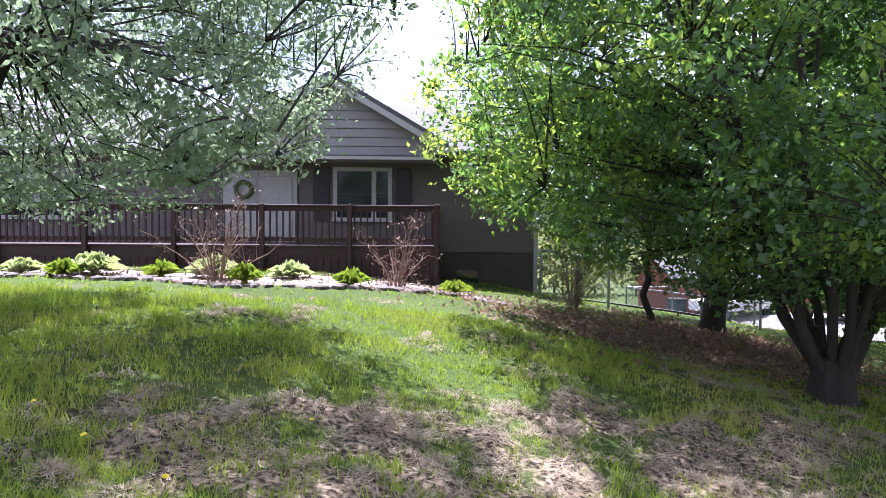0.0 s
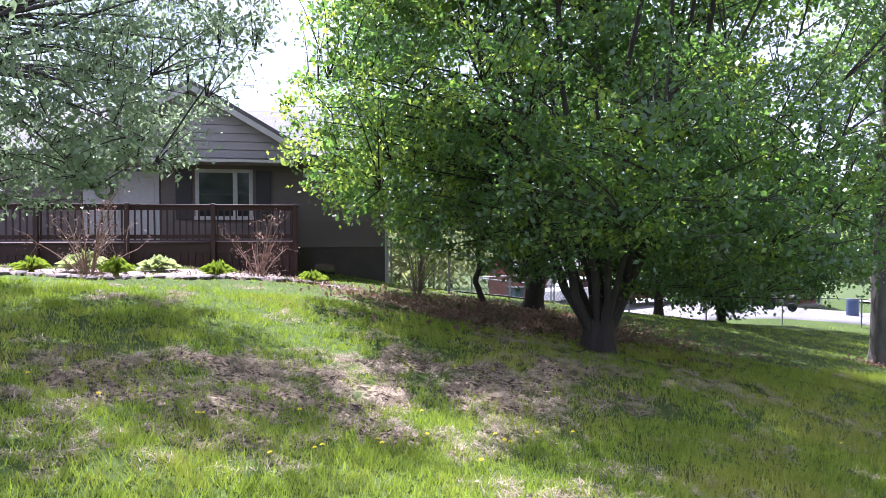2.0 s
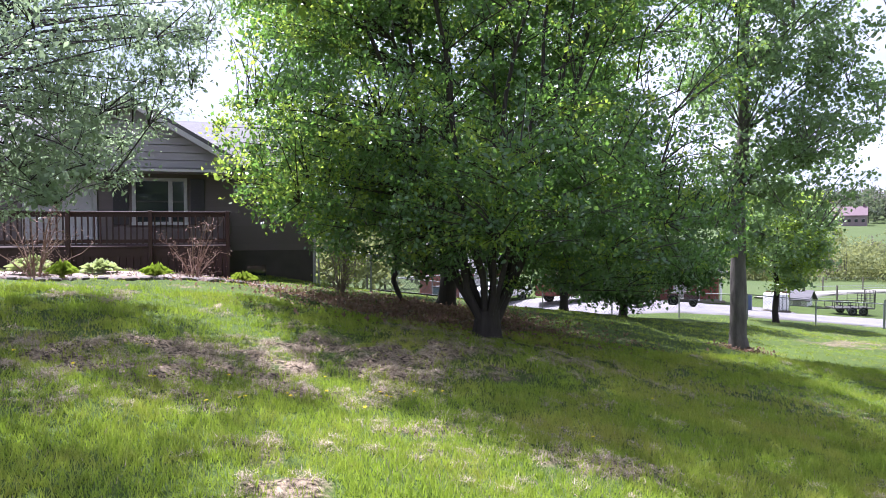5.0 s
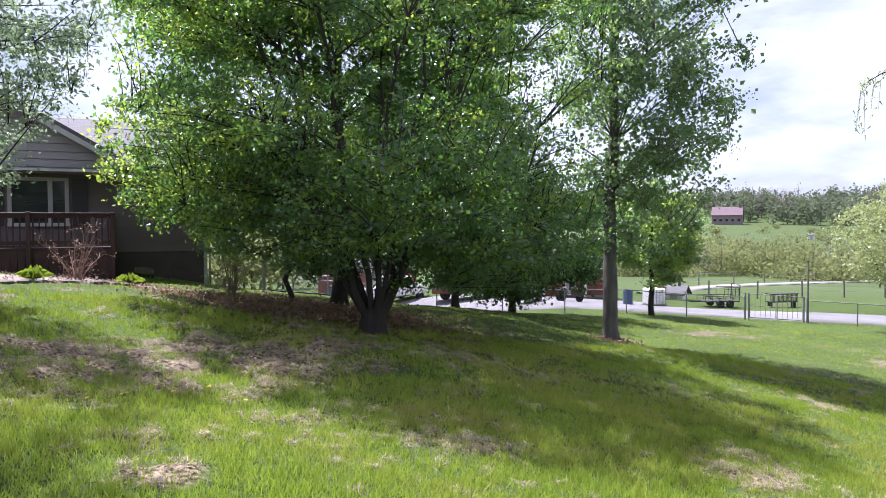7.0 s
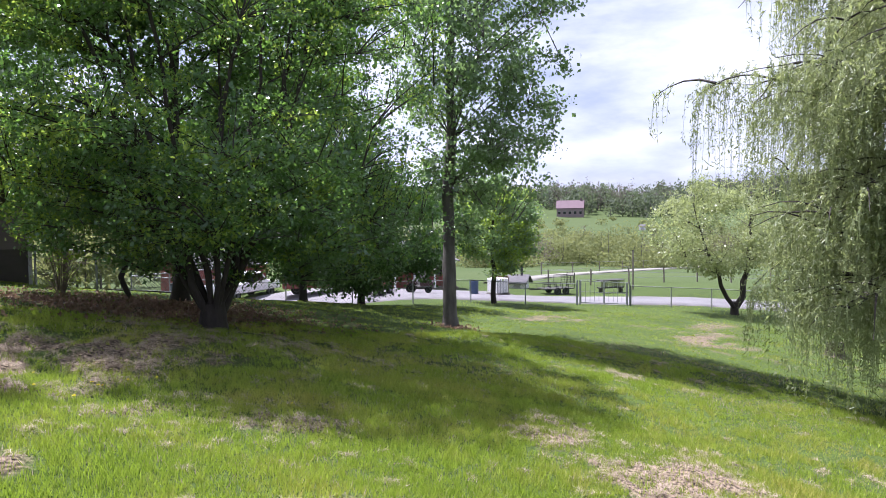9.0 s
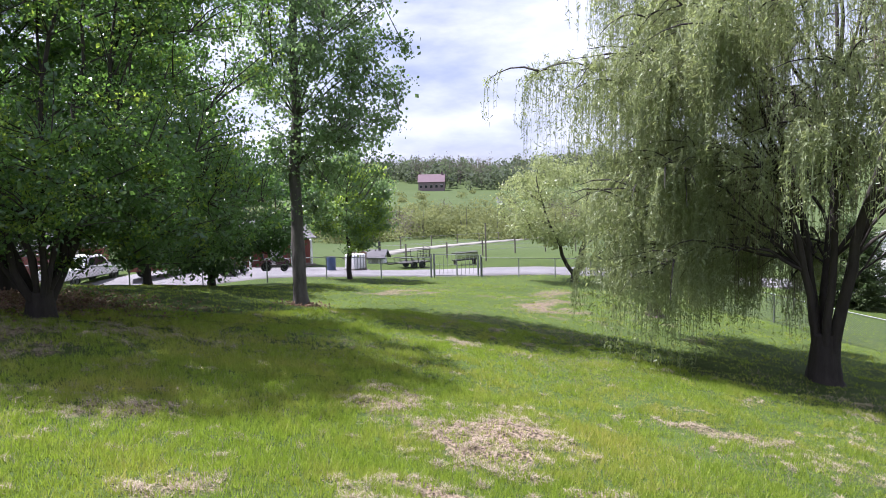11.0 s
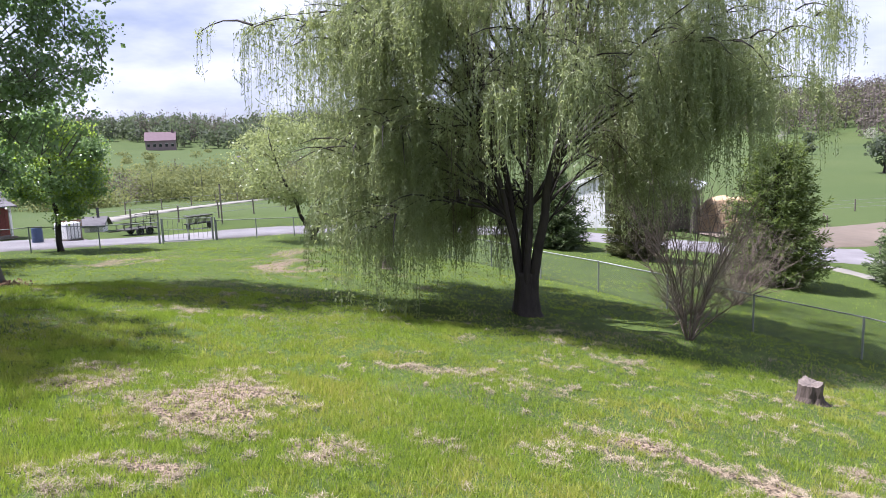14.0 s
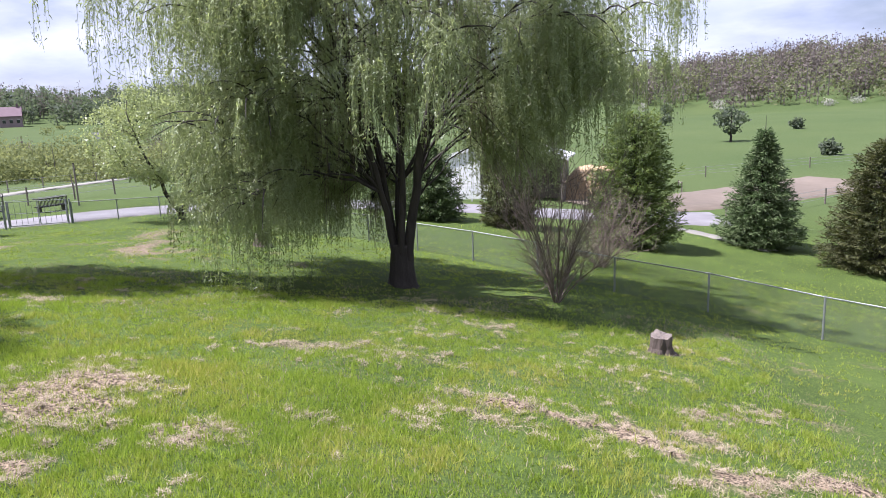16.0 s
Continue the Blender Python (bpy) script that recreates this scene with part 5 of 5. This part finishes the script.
part("pallet", block(-.55, -.55, 0, .55, .55, .11), M_POST, tote)
for k in range(5):
    part("cage_bar", block(-.5 + .25 * k - .012, -.535, .11, -.5 + .25 * k + .012, -.51, 1.12), M_STEEL, tote)

trailer = thing("utility_trailer", (35.0, 26.8, H(35.0, 26.8)), "dark steel utility trailer with rails and ramp gate", "trailer", turn=-22)
part("bed", block(-1.55, -.85, .5, 1.55, .85, .6, .01), M_STEEL_DARK, trailer)
for x in np.linspace(-1.55, 1.55, 6):
    for s in (-.83, .83):
        part("stake", block(x - .025, s - .025, .6, x + .025, s + .025, 1.0), M_STEEL_DARK, trailer)
for s in (-.83, .83):
    part("side_rail", block(-1.57, s - .03, 1.0, 1.57, s + .03, 1.06), M_STEEL_DARK, trailer)
trailer.matrix_basis = trailer.matrix_basis @ Matrix.Scale(.72, 4)
part("tongue", block(-2.6, -.06, .45, -1.55, .06, .56), M_STEEL_DARK, trailer)
for x in (-.25, .6):
    for s in (-.98, .98):
        wheel(trailer, x, s, .34, .34)
ramp = part("ramp_gate", tube([(1.56, -.8, .6), (1.6, -.8, 2.0), (1.6, .8, 2.0), (1.56, .8, .6)], .035, 6), M_STEEL_DARK, trailer, "upright mesh ramp gate")
for k in range(8):
    part("ramp_bar", tube([(1.57, -.7 + .2 * k, .6), (1.6, -.7 + .2 * k, 2.0)], .012, 4), M_STEEL_DARK, ramp)
cage = part("cage", tube([(.2, -.8, 1.06), (.2, -.8, 1.75), (1.5, -.8, 1.75), (1.5, .8, 1.75), (.2, .8, 1.75), (.2, .8, 1.06)], .03, 6), M_STEEL_DARK, trailer, "open steel cargo cage")
for k in range(3):
    part("cage_rail", tube([(.2, -.8, 1.2 + .2 * k), (1.5, -.8, 1.2 + .2 * k)], .02, 5), M_STEEL_DARK, cage)
for k in range(5):
    part("cage_post", tube([(.2 + .325 * k, -.8, 1.06), (.2 + .325 * k, -.8, 1.75)], .02, 5), M_STEEL_DARK, cage)
feeder = thing("hay_rack", (39.4, 25.6, H(39.4, 25.6)), "dark slatted metal hay rack at the pasture edge", "hay rack", turn=-18)
for s in (-1, 1):
    part("leg", block(s * 1.1 - .04, -.3, 0, s * 1.1 + .04, .3, .45), M_STEEL_DARK, feeder)
feeder.matrix_basis = feeder.matrix_basis @ Matrix.Scale(.75, 4)
part("tray", block(-1.3, -.35, .45, 1.3, .35, .55), M_STEEL_DARK, feeder)
for k in range(22):
    part("slat", block(-1.28 + k * .12, -.36, .55, -1.23 + k * .12, -.32, 1.15), M_STEEL_DARK, feeder)
part("rim", block(-1.32, -.38, 1.15, 1.32, .38, 1.22), M_STEEL_DARK, feeder)
pole = thing("utility_pole", (42.5, 26.0, H(42.5, 26.0)), "thin dark steel pole at the pasture edge", "pole")
part("shaft", tube([(0, 0, -.3), (0, 0, 2.9)], .06, 8), M_POST, pole)
part("cap", tube([(0, 0, 2.9), (0, 0, 2.95)], .075, 8), M_STEEL_DARK, pole)

# barn with hay, seen through the willow
bx, by = 60.0, -2.3
barn = thing("hay_barn", (bx, by, H(bx, by)), "open-fronted barn with white metal roof and stacked hay", "barn", turn=-8)
part("back_wall", block(1.6, -5.0, -.4, 1.8, 5.0, 3.4), M_POST, barn)
for s in (-1, 1):
    r = part("roof", prism([(0, 5.3), (s * 5.6, 3.6), (s * 5.6, 3.48), (0, 5.18)], 4.6, "x"), M_METALROOF, barn, at=pose(-2.6, 0, 0))
    part("eave_trim", prism([(0, 5.33), (s * 5.65, 3.62), (s * 5.65, 3.3), (0, 5.0)], .08, "x"), M_WHITE, r, "white barge board", at=pose(-.085, 0, 0))
for y in (-5.0, -1.7, 1.7, 5.0):
    part("post", block(-2.4, y - .1, -.4, -2.2, y + .1, 3.5), M_POST, barn)
part("side_wall", block(-2.2, 4.9, -.4, 1.6, 5.05, 3.5), M_WHITE, barn)
part("front_wall", prism([(1.8, -.4), (4.9, -.4), (4.9, 3.55), (1.8, 4.5)], .1, "x"), M_WHITE, barn, "white boarded front wall", at=pose(-2.5, 0, 0))
part("side_wall", block(-2.2, -5.05, -.4, 1.6, -4.9, 3.5), M_POST, barn)
hay = thing("hay_stack", (bx - .4, by - 7.6, H(bx - .4, by - 7.6)), "large heap of tan straw beside the barn", "hay heap", turn=-8)
bm = bmesh.new()
bmesh.ops.create_grid(bm, x_segments=30, y_segments=16, size=1)
for v in bm.verts:
    u, w = v.co.x, v.co.y
    edge = (1 - abs(u) ** 5) * (1 - max(0, w) ** 4)
    v.co = Vector((w * 1.6 + .5, u * 3.1, 2.9 * edge * soft(-1.0, -.55, w) * (1 + .12 * noise.noise(Vector((u * 5, w * 4, 1)))) - .1))
part("mound", bm, M_HAY, hay, smooth=False)
hr = np.random.default_rng(8)
hu, hh_ = hr.uniform(-3.0, 3.0, 5000), hr.uniform(0, 2.7, 5000)
hp = np.stack([-.9 + hh_ * .14 + hr.normal(size=5000) * .06, hu, hh_ * (1 - (np.abs(hu) / 3.1) ** 6)], axis=1)
tagged(part("loose_straw", leaves_mesh("loose_straw", hr, hp, .4, .04, droop=1.5, narrow=True), M_STRAW, hay), kind="stuff")
pen = thing("board_fence", (0, 0, 0), "white board fence beside the barn", "fence")
for k in range(6):
    y = 2.0 - k * 1.0
    part("post", block(53.4, y - .06, H(53.5, y) - .2, 53.52, y + .06, H(53.5, y) + 1.3), M_WHITE, pen)
for k in range(4):
    part("board", block(53.36, -3.0, H(53.5, -1) + .25 + k * .3, 53.395, 2.0, H(53.5, -1) + .4 + k * .3), M_WHITE, pen)

jump = thing("arena_jump", (66.0, -17.6, H(66, -17.6)), "simple dark rail jump standing in the arena", "jump")
for s in (-1, 1):
    part("upright", block(s * .9 - .05, -.05, 0, s * .9 + .05, .05, 1.0), M_POST, jump)
part("pole", tube([(-.95, 0, .85), (.95, 0, .85)], .05, 6), M_POST, jump)


# ---- distance ----
def far_house(name, x, y, turn, L, W, h, roof_h, wall, roof, label, wins):
    root = thing(name, (x, y, H(x, y) + 1.2), label, "house", turn=turn)
    part("wall", prism([(-W / 2, -5), (W / 2, -5), (W / 2, h), (0, h + roof_h), (-W / 2, h)], L, "x"), wall, root, at=pose(-L / 2, 0, 0))
    for s in (-1, 1):
        part("roof", prism([(0, h + roof_h + .2), (s * (W / 2 + .6), h - .3), (s * (W / 2 + .6), h - .6), (0, h + roof_h - .1)], L + 1, "x"), roof, root, at=pose(-L / 2 - .5, 0, 0))
    for k in range(wins):
        w = part("window", block(-L / 2 + L * (k + .5) / wins - .8, -W / 2 - .12, 1.2, -L / 2 + L * (k + .5) / wins + .8, -W / 2 - .02, 3.0), M_GLASS, root)
        part("frame", block(-L / 2 + L * (k + .5) / wins - .95, -W / 2 - .09, 3.0, -L / 2 + L * (k + .5) / wins + .95, -W / 2 - .03, 3.2), M_TRIM, w)
    part("chimney", block(L * .38, -.6, h + roof_h - 1, L * .38 + 1.2, .6, h + roof_h + 1.6), roof, root)
    return root


far_house("hill_house", 364.7, 318.7, -52, 18, 11, 5.5, 5.0, M_FARWALL, M_FARROOF, "reddish-roofed farm house on the far hillside", 5)
far_house("valley_house", 330, 0, 95, 8, 7, 2.6, 2.0, M_WHITE, M_SHINGLE, "white house across the meadow", 4)


def clump_trees(name, rng, places, tall, wide, per, card, mat, label, category, low=.5):
    """Far trees, too many to count: each one a trunk and a crown of leaf clumps."""
    cs, trunks = [], []
    for (x, y), h, w in zip(places, tall, wide):
        z = H(x, y)
        v = rng.normal(size=(per * 3 // 2, 3))
        v /= np.linalg.norm(v, axis=1)[:, None]
        k = rng.uniform(.2, 1, size=(len(v), 1)) ** .5
        lob = 1 + .35 * np.sin(v[:, :1] * 5 + x) * np.sin(v[:, 2:] * 6 + y)
        c = v * k * lob * np.array([w, w, h * low]) + np.array([x, y, z + h * (1 - low)])
        cs.append(c)
        trunks.append(([(x, y, z - .5), (x + rng.normal() * .2, y, z + h * .5), (x, y + rng.normal() * .3, z + h * .93)], [h * .018, h * .012, h * .003]))
    root = thing(name, (0, 0, 0), label, category, kind="stuff")
    part("trunks", tubes_mesh("trunks", trunks, 4), M_BARK_GREY, root)
    part("foliage", leaves_mesh("foliage", rng, np.concatenate(cs), card * 1.05, card * .95, up=.6, narrow=True), mat, root)
    return root


def polar(a, r):
    return 5 + r * math.cos(radians(a)), r * math.sin(radians(a))


rng = np.random.default_rng(77)
pl = [polar(a, 500 + 45 * math.sin(a * .31) + rng.uniform(0, 150)) for a in rng.uniform(4, 100, 900)]
clump_trees("far_woods", rng, pl, rng.uniform(11, 19, 900), rng.uniform(3.5, 6, 900), 90, 1.5, M_WOODS, "mixed green woods along the far ridge", "woods")
pl = [polar(a, 520 + 45 * math.sin(a * .31) + rng.uniform(0, 130)) for a in rng.uniform(4, 100, 420)]
clump_trees("budding_woods", rng, pl, rng.uniform(13, 22, 420), rng.uniform(3, 5, 420), 90, .75, M_WOODS_BARE, "grey budding trees along the far ridge", "woods")
pl = [polar(a, 310 + rng.uniform(0, 1) ** .8 * 200) for a in rng.uniform(-62, 4, 950)]
clump_trees("far_woods", rng, pl, rng.uniform(7, 15, 950), rng.uniform(3.5, 6.5, 950), 76, .9, M_WOODS_SPRING, "green spring woods on the meadow hill", "woods")
pl = [polar(a, 315 + rng.uniform(0, 1) ** .8 * 200) for a in rng.uniform(-62, 4, 1200)]
clump_trees("budding_woods", rng, pl, rng.uniform(9, 18, 1200), rng.uniform(3.5, 5.8, 1200), 72, .85, M_WOODS_BARE, "brown budding woods on the meadow hill", "woods")
pl = [polar(a, 304 + rng.uniform(0, 8)) for a in rng.uniform(-60, 4, 14)]
clump_trees("wood_edge", rng, pl, rng.uniform(2.5, 4.5, 14), rng.uniform(2, 3.4, 14), 160, .4, M_BLOSSOM, "pale blossoming bushes at the wood edge", "bushes")
pl = [polar(a, 112 + rng.uniform(-4, 30) + 10 * math.sin(a * .5)) for a in rng.uniform(20, 70, 150)]
clump_trees("hedgerow", rng, pl, rng.uniform(1.5, 2.7, 150) ** 2, rng.uniform(2.6, 5.6, 150), 560, .3, M_SCRUB, "yellow-green scrub trees along the pasture", "bushes", .62)
pl = [polar(a, 116 + rng.uniform(-4, 30) + 10 * math.sin(a * .5)) for a in rng.uniform(20, 70, 34)]
clump_trees("bare_hedgerow", rng, pl, rng.uniform(3, 7.5, 34), rng.uniform(1.5, 2.9, 34), 420, .22, M_WOODS_BARE, "brownish budding scrub along the pasture", "bushes")
pl = [polar(a, rng.uniform(150, 430)) for a in rng.uniform(26, 75, 90)]
clump_trees("hillside_scrub", rng, pl, rng.uniform(1.5, 4.5, 90), rng.uniform(1.5, 3.5, 90), 130, .5, M_SCRUB, "scattered scrub on the far hillside", "bushes")
pl = [polar(a, rng.uniform(50, 90)) for a in rng.uniform(72, 104, 50)]
clump_trees("back_scrub", rng, pl, rng.uniform(3, 7, 50), rng.uniform(2, 3.4, 50), 160, .5, M_SCRUB, "yellow-green scrub behind the driveway", "bushes")
pl = [polar(a, rng.uniform(100, 260)) for a in rng.uniform(72, 130, 140)]
clump_trees("back_woods", rng, pl, rng.uniform(8, 14, 140), rng.uniform(3, 5, 140), 80, 1.1, M_WOODS, "green woods behind the house", "woods")
for i, (x, y, h) in enumerate(((128.6, -35.6, 6.5), (154.8, -54.4, 1.9), (98.9, -41.5, 1.5), (190, -33, 2.4), (240, -40, 5))):
    leafy_tree("meadow_tree", (x, y, H(x, y)), 60 + i, "lone budding tree in the meadow", M_BARK, M_WOODS, h, h * .38, h * .25, 1, 60, 14, .5, .35, .4, h * .03, group="meadow trees", gap=.1)

# ---- lawn blades, thatch, dandelions ----
def blades(rng, xy, h, w, lean):
    n = len(xy)
    z = height(xy[:, 0], xy[:, 1]) + thatch_lift(xy[:, 0], xy[:, 1], dryness(xy[:, 0], xy[:, 1]))
    b = np.c_[xy, z - .005]
    a = rng.uniform(0, 2 * np.pi, n)
    s = np.stack([np.cos(a), np.sin(a), np.zeros(n)], axis=1) * (w * rng.uniform(.6, 1.3, n))[:, None]
    t = rng.normal(size=(n, 3)) * lean
    t[:, 2] = 1
    hh = (h * rng.uniform(.45, 1.3, n))[:, None]
    return np.stack([b - s, b + s, b + t * hh], axis=1)


rng = np.random.default_rng(9)


def scatter(n, x0, x1, y0, y1, dens):
    xy = rng.uniform((x0, y0), (x1, y1), size=(n, 2))
    return xy[rng.random(n) < dens(xy[:, 0], xy[:, 1])]


def lush(x, y):
    return .55 + .45 * np.sin(x * 1.3 + 1.1 * np.sin(y * .9)) * np.sin(y * 1.7 + .6)


def tufts(centres, per, reach):
    return (centres[:, None, :] + rng.normal(size=(len(centres), per, 2)) * reach).reshape(-1, 2)


def clump(x, y):
    """Uneven growth, 0 to 1, in tussocks a few hand's widths across."""
    return soft(.4, .6, fleck(x + 70, y + 20, .5))


near = tufts(scatter(100000, -6, 16, -11, 9.5, lambda x, y: (1 - .95 * dryness(x, y)) * (.45 + .55 * clump(x, y))), 7, .03)
foot = tufts(scatter(32000, -3, 9, -6, 4.2, lambda x, y: 1 - .85 * dryness(x, y)), 7, .03)
k = .45 * lush(near[:, 0], near[:, 1]) + .7 * clump(near[:, 0], near[:, 1]) * rng.uniform(.5, 1.2, len(near))
mid = tufts(scatter(46000, -12, 30, -18, 18, lambda x, y: (1 - .75 * dryness(x, y)) * (.3 + .7 * clump(x * .6, y * .6)) * ((x < -6) | (x > 16) | (y < -11) | (y > 9.5))), 6, .05)
farg = scatter(30000, 20, 44, -24, 22, lambda x, y: .8)
gv = np.concatenate([blades(rng, near, .045 + .06 * k, .0056, .36), blades(rng, foot, .085 + 0 * foot[:, 0], .0048, .34), blades(rng, mid, .06 + 0 * mid[:, 0], .0085, .5), blades(rng, farg, .06 + 0 * farg[:, 0], .014, .6)])
solid("grass", quads("grass", gv, 3), M_GRASS, "uneven green spring lawn grass", "grass", "stuff")
def heaps(centres, a, b, per):
    """Small raked-up heaps of dead grass: where each blade stands, and how high it lies."""
    n = len(centres)
    turn = rng.uniform(0, np.pi, n)
    la, lb = rng.uniform(*a, n), rng.uniform(*b, n)
    uv = rng.normal(size=(n, per, 2)) * .5
    x = uv[..., 0] * la[:, None] * np.cos(turn)[:, None] - uv[..., 1] * lb[:, None] * np.sin(turn)[:, None]
    y = uv[..., 0] * la[:, None] * np.sin(turn)[:, None] + uv[..., 1] * lb[:, None] * np.cos(turn)[:, None]
    up = np.exp(-1.2 * (uv ** 2).sum(-1)) * (.5 * lb + .015)[:, None] * rng.uniform(.3, 1, (n, per))
    return (centres[:, None, :] + np.stack([x, y], -1)).reshape(-1, 2), up.reshape(-1)


spots = scatter(9000, -6, 17, -10.5, 9, lambda x, y: soft(.08, .42, dryness(x, y)))
loose = scatter(900, -4, 16, -10, 5, lambda x, y: .1 + .9 * soft(.5, .62, fleck(x, y, 2.6)))
hx, hz = heaps(np.concatenate([spots, loose]), (.09, .26), (.05, .12), 110)
hb = blades(rng, hx, .022 + 0 * hz, .004, 2.2)
hb[..., 2] += hz[:, None]
fleck_xy = scatter(120000, -6, 18, -11.5, 9, lambda x, y: .1 + .7 * soft(.45, .65, fleck(x, y, 1.8)))
dry = tufts(scatter(60000, -6, 15, -10.5, 9, dryness), 3, .03)
dry2 = tufts(scatter(3000, 3, 30, 6, 17, dryness), 9, .08)
solid("dry_thatch", quads("dry_thatch", np.concatenate([hb, blades(rng, fleck_xy, .07 + 0 * fleck_xy[:, 0], .0046, .55), blades(rng, dry, .016 + 0 * dry[:, 0], .004, 2.2), blades(rng, dry2, .04 + 0 * dry2[:, 0], .01, 2.0)]), 3), M_STRAW, "dead straw-coloured grass thatch in small heaps", "thatch", "stuff")

litter = np.concatenate([rng.normal((4.6, 11.6), (1.9, 1.5), size=(9000, 2)), rng.normal((6.4, 13.6), (1.3, 1.2), size=(1500, 2)), rng.normal((13.15, 10.75), (.34, .34), size=(450, 2))])
solid("leaf_litter", leaves_mesh("leaf_litter", rng, np.c_[litter, height(litter[:, 0], litter[:, 1]) + rng.uniform(.02, .075, len(litter))], .07, .045, up=1.6), M_LITTER, "brown dead leaves lying under the yard trees", "leaf litter", "stuff")

flower = thing("dandelion", (0, 3.6, H(0, 3.6)), "yellow dandelion flower in the lawn", "flower", "dandelions")
part("stem", tube([(0, 0, -.01), (.005, 0, .05), (.004, .003, .09)], .0025, 4), M_GRASS, flower)
bm = bmesh.new()
for k in range(14):
    a = k * math.pi / 7
    c, s = math.cos(a), math.sin(a)
    for rr, zz in ((.018, .094), (.011, .1)):
        v = [bm.verts.new(q) for q in ((0, 0, .09), (rr * math.cos(a - .2), rr * math.sin(a - .2), zz), (rr * 1.1 * c, rr * 1.1 * s, zz + .003), (rr * math.cos(a + .2), rr * math.sin(a + .2), zz))]
        bm.faces.new(v)
part("flower_head", bm, M_YELLOW, flower, "bright yellow petals")
spots = [(-.9, 4.6), (-1.5, 3.5), (-.75, 3.2), (-.7, 3.22), (1.0, 3.3), (1.1, 3.9), (1.7, 3.4), (1.75, 3.35), (1.65, 3.5), (.55, 3.0), (.6, 2.95), (-2.1, 3.9), (.1, 2.7), (.15, 2.75), (2.1, 3.7), (2.5, 3.75), (-2.6, 4.3), (-2.3, 3.4), (1.35, 2.9), (5.6, 3.9), (3.8, 2.4), (-.2, 2.6)]
for x, y in spots:
    copy_thing(flower, pose(x, y, H(x, y), rng.uniform(-12, 12), rng.uniform(-12, 12), rng.uniform(0, 360)))
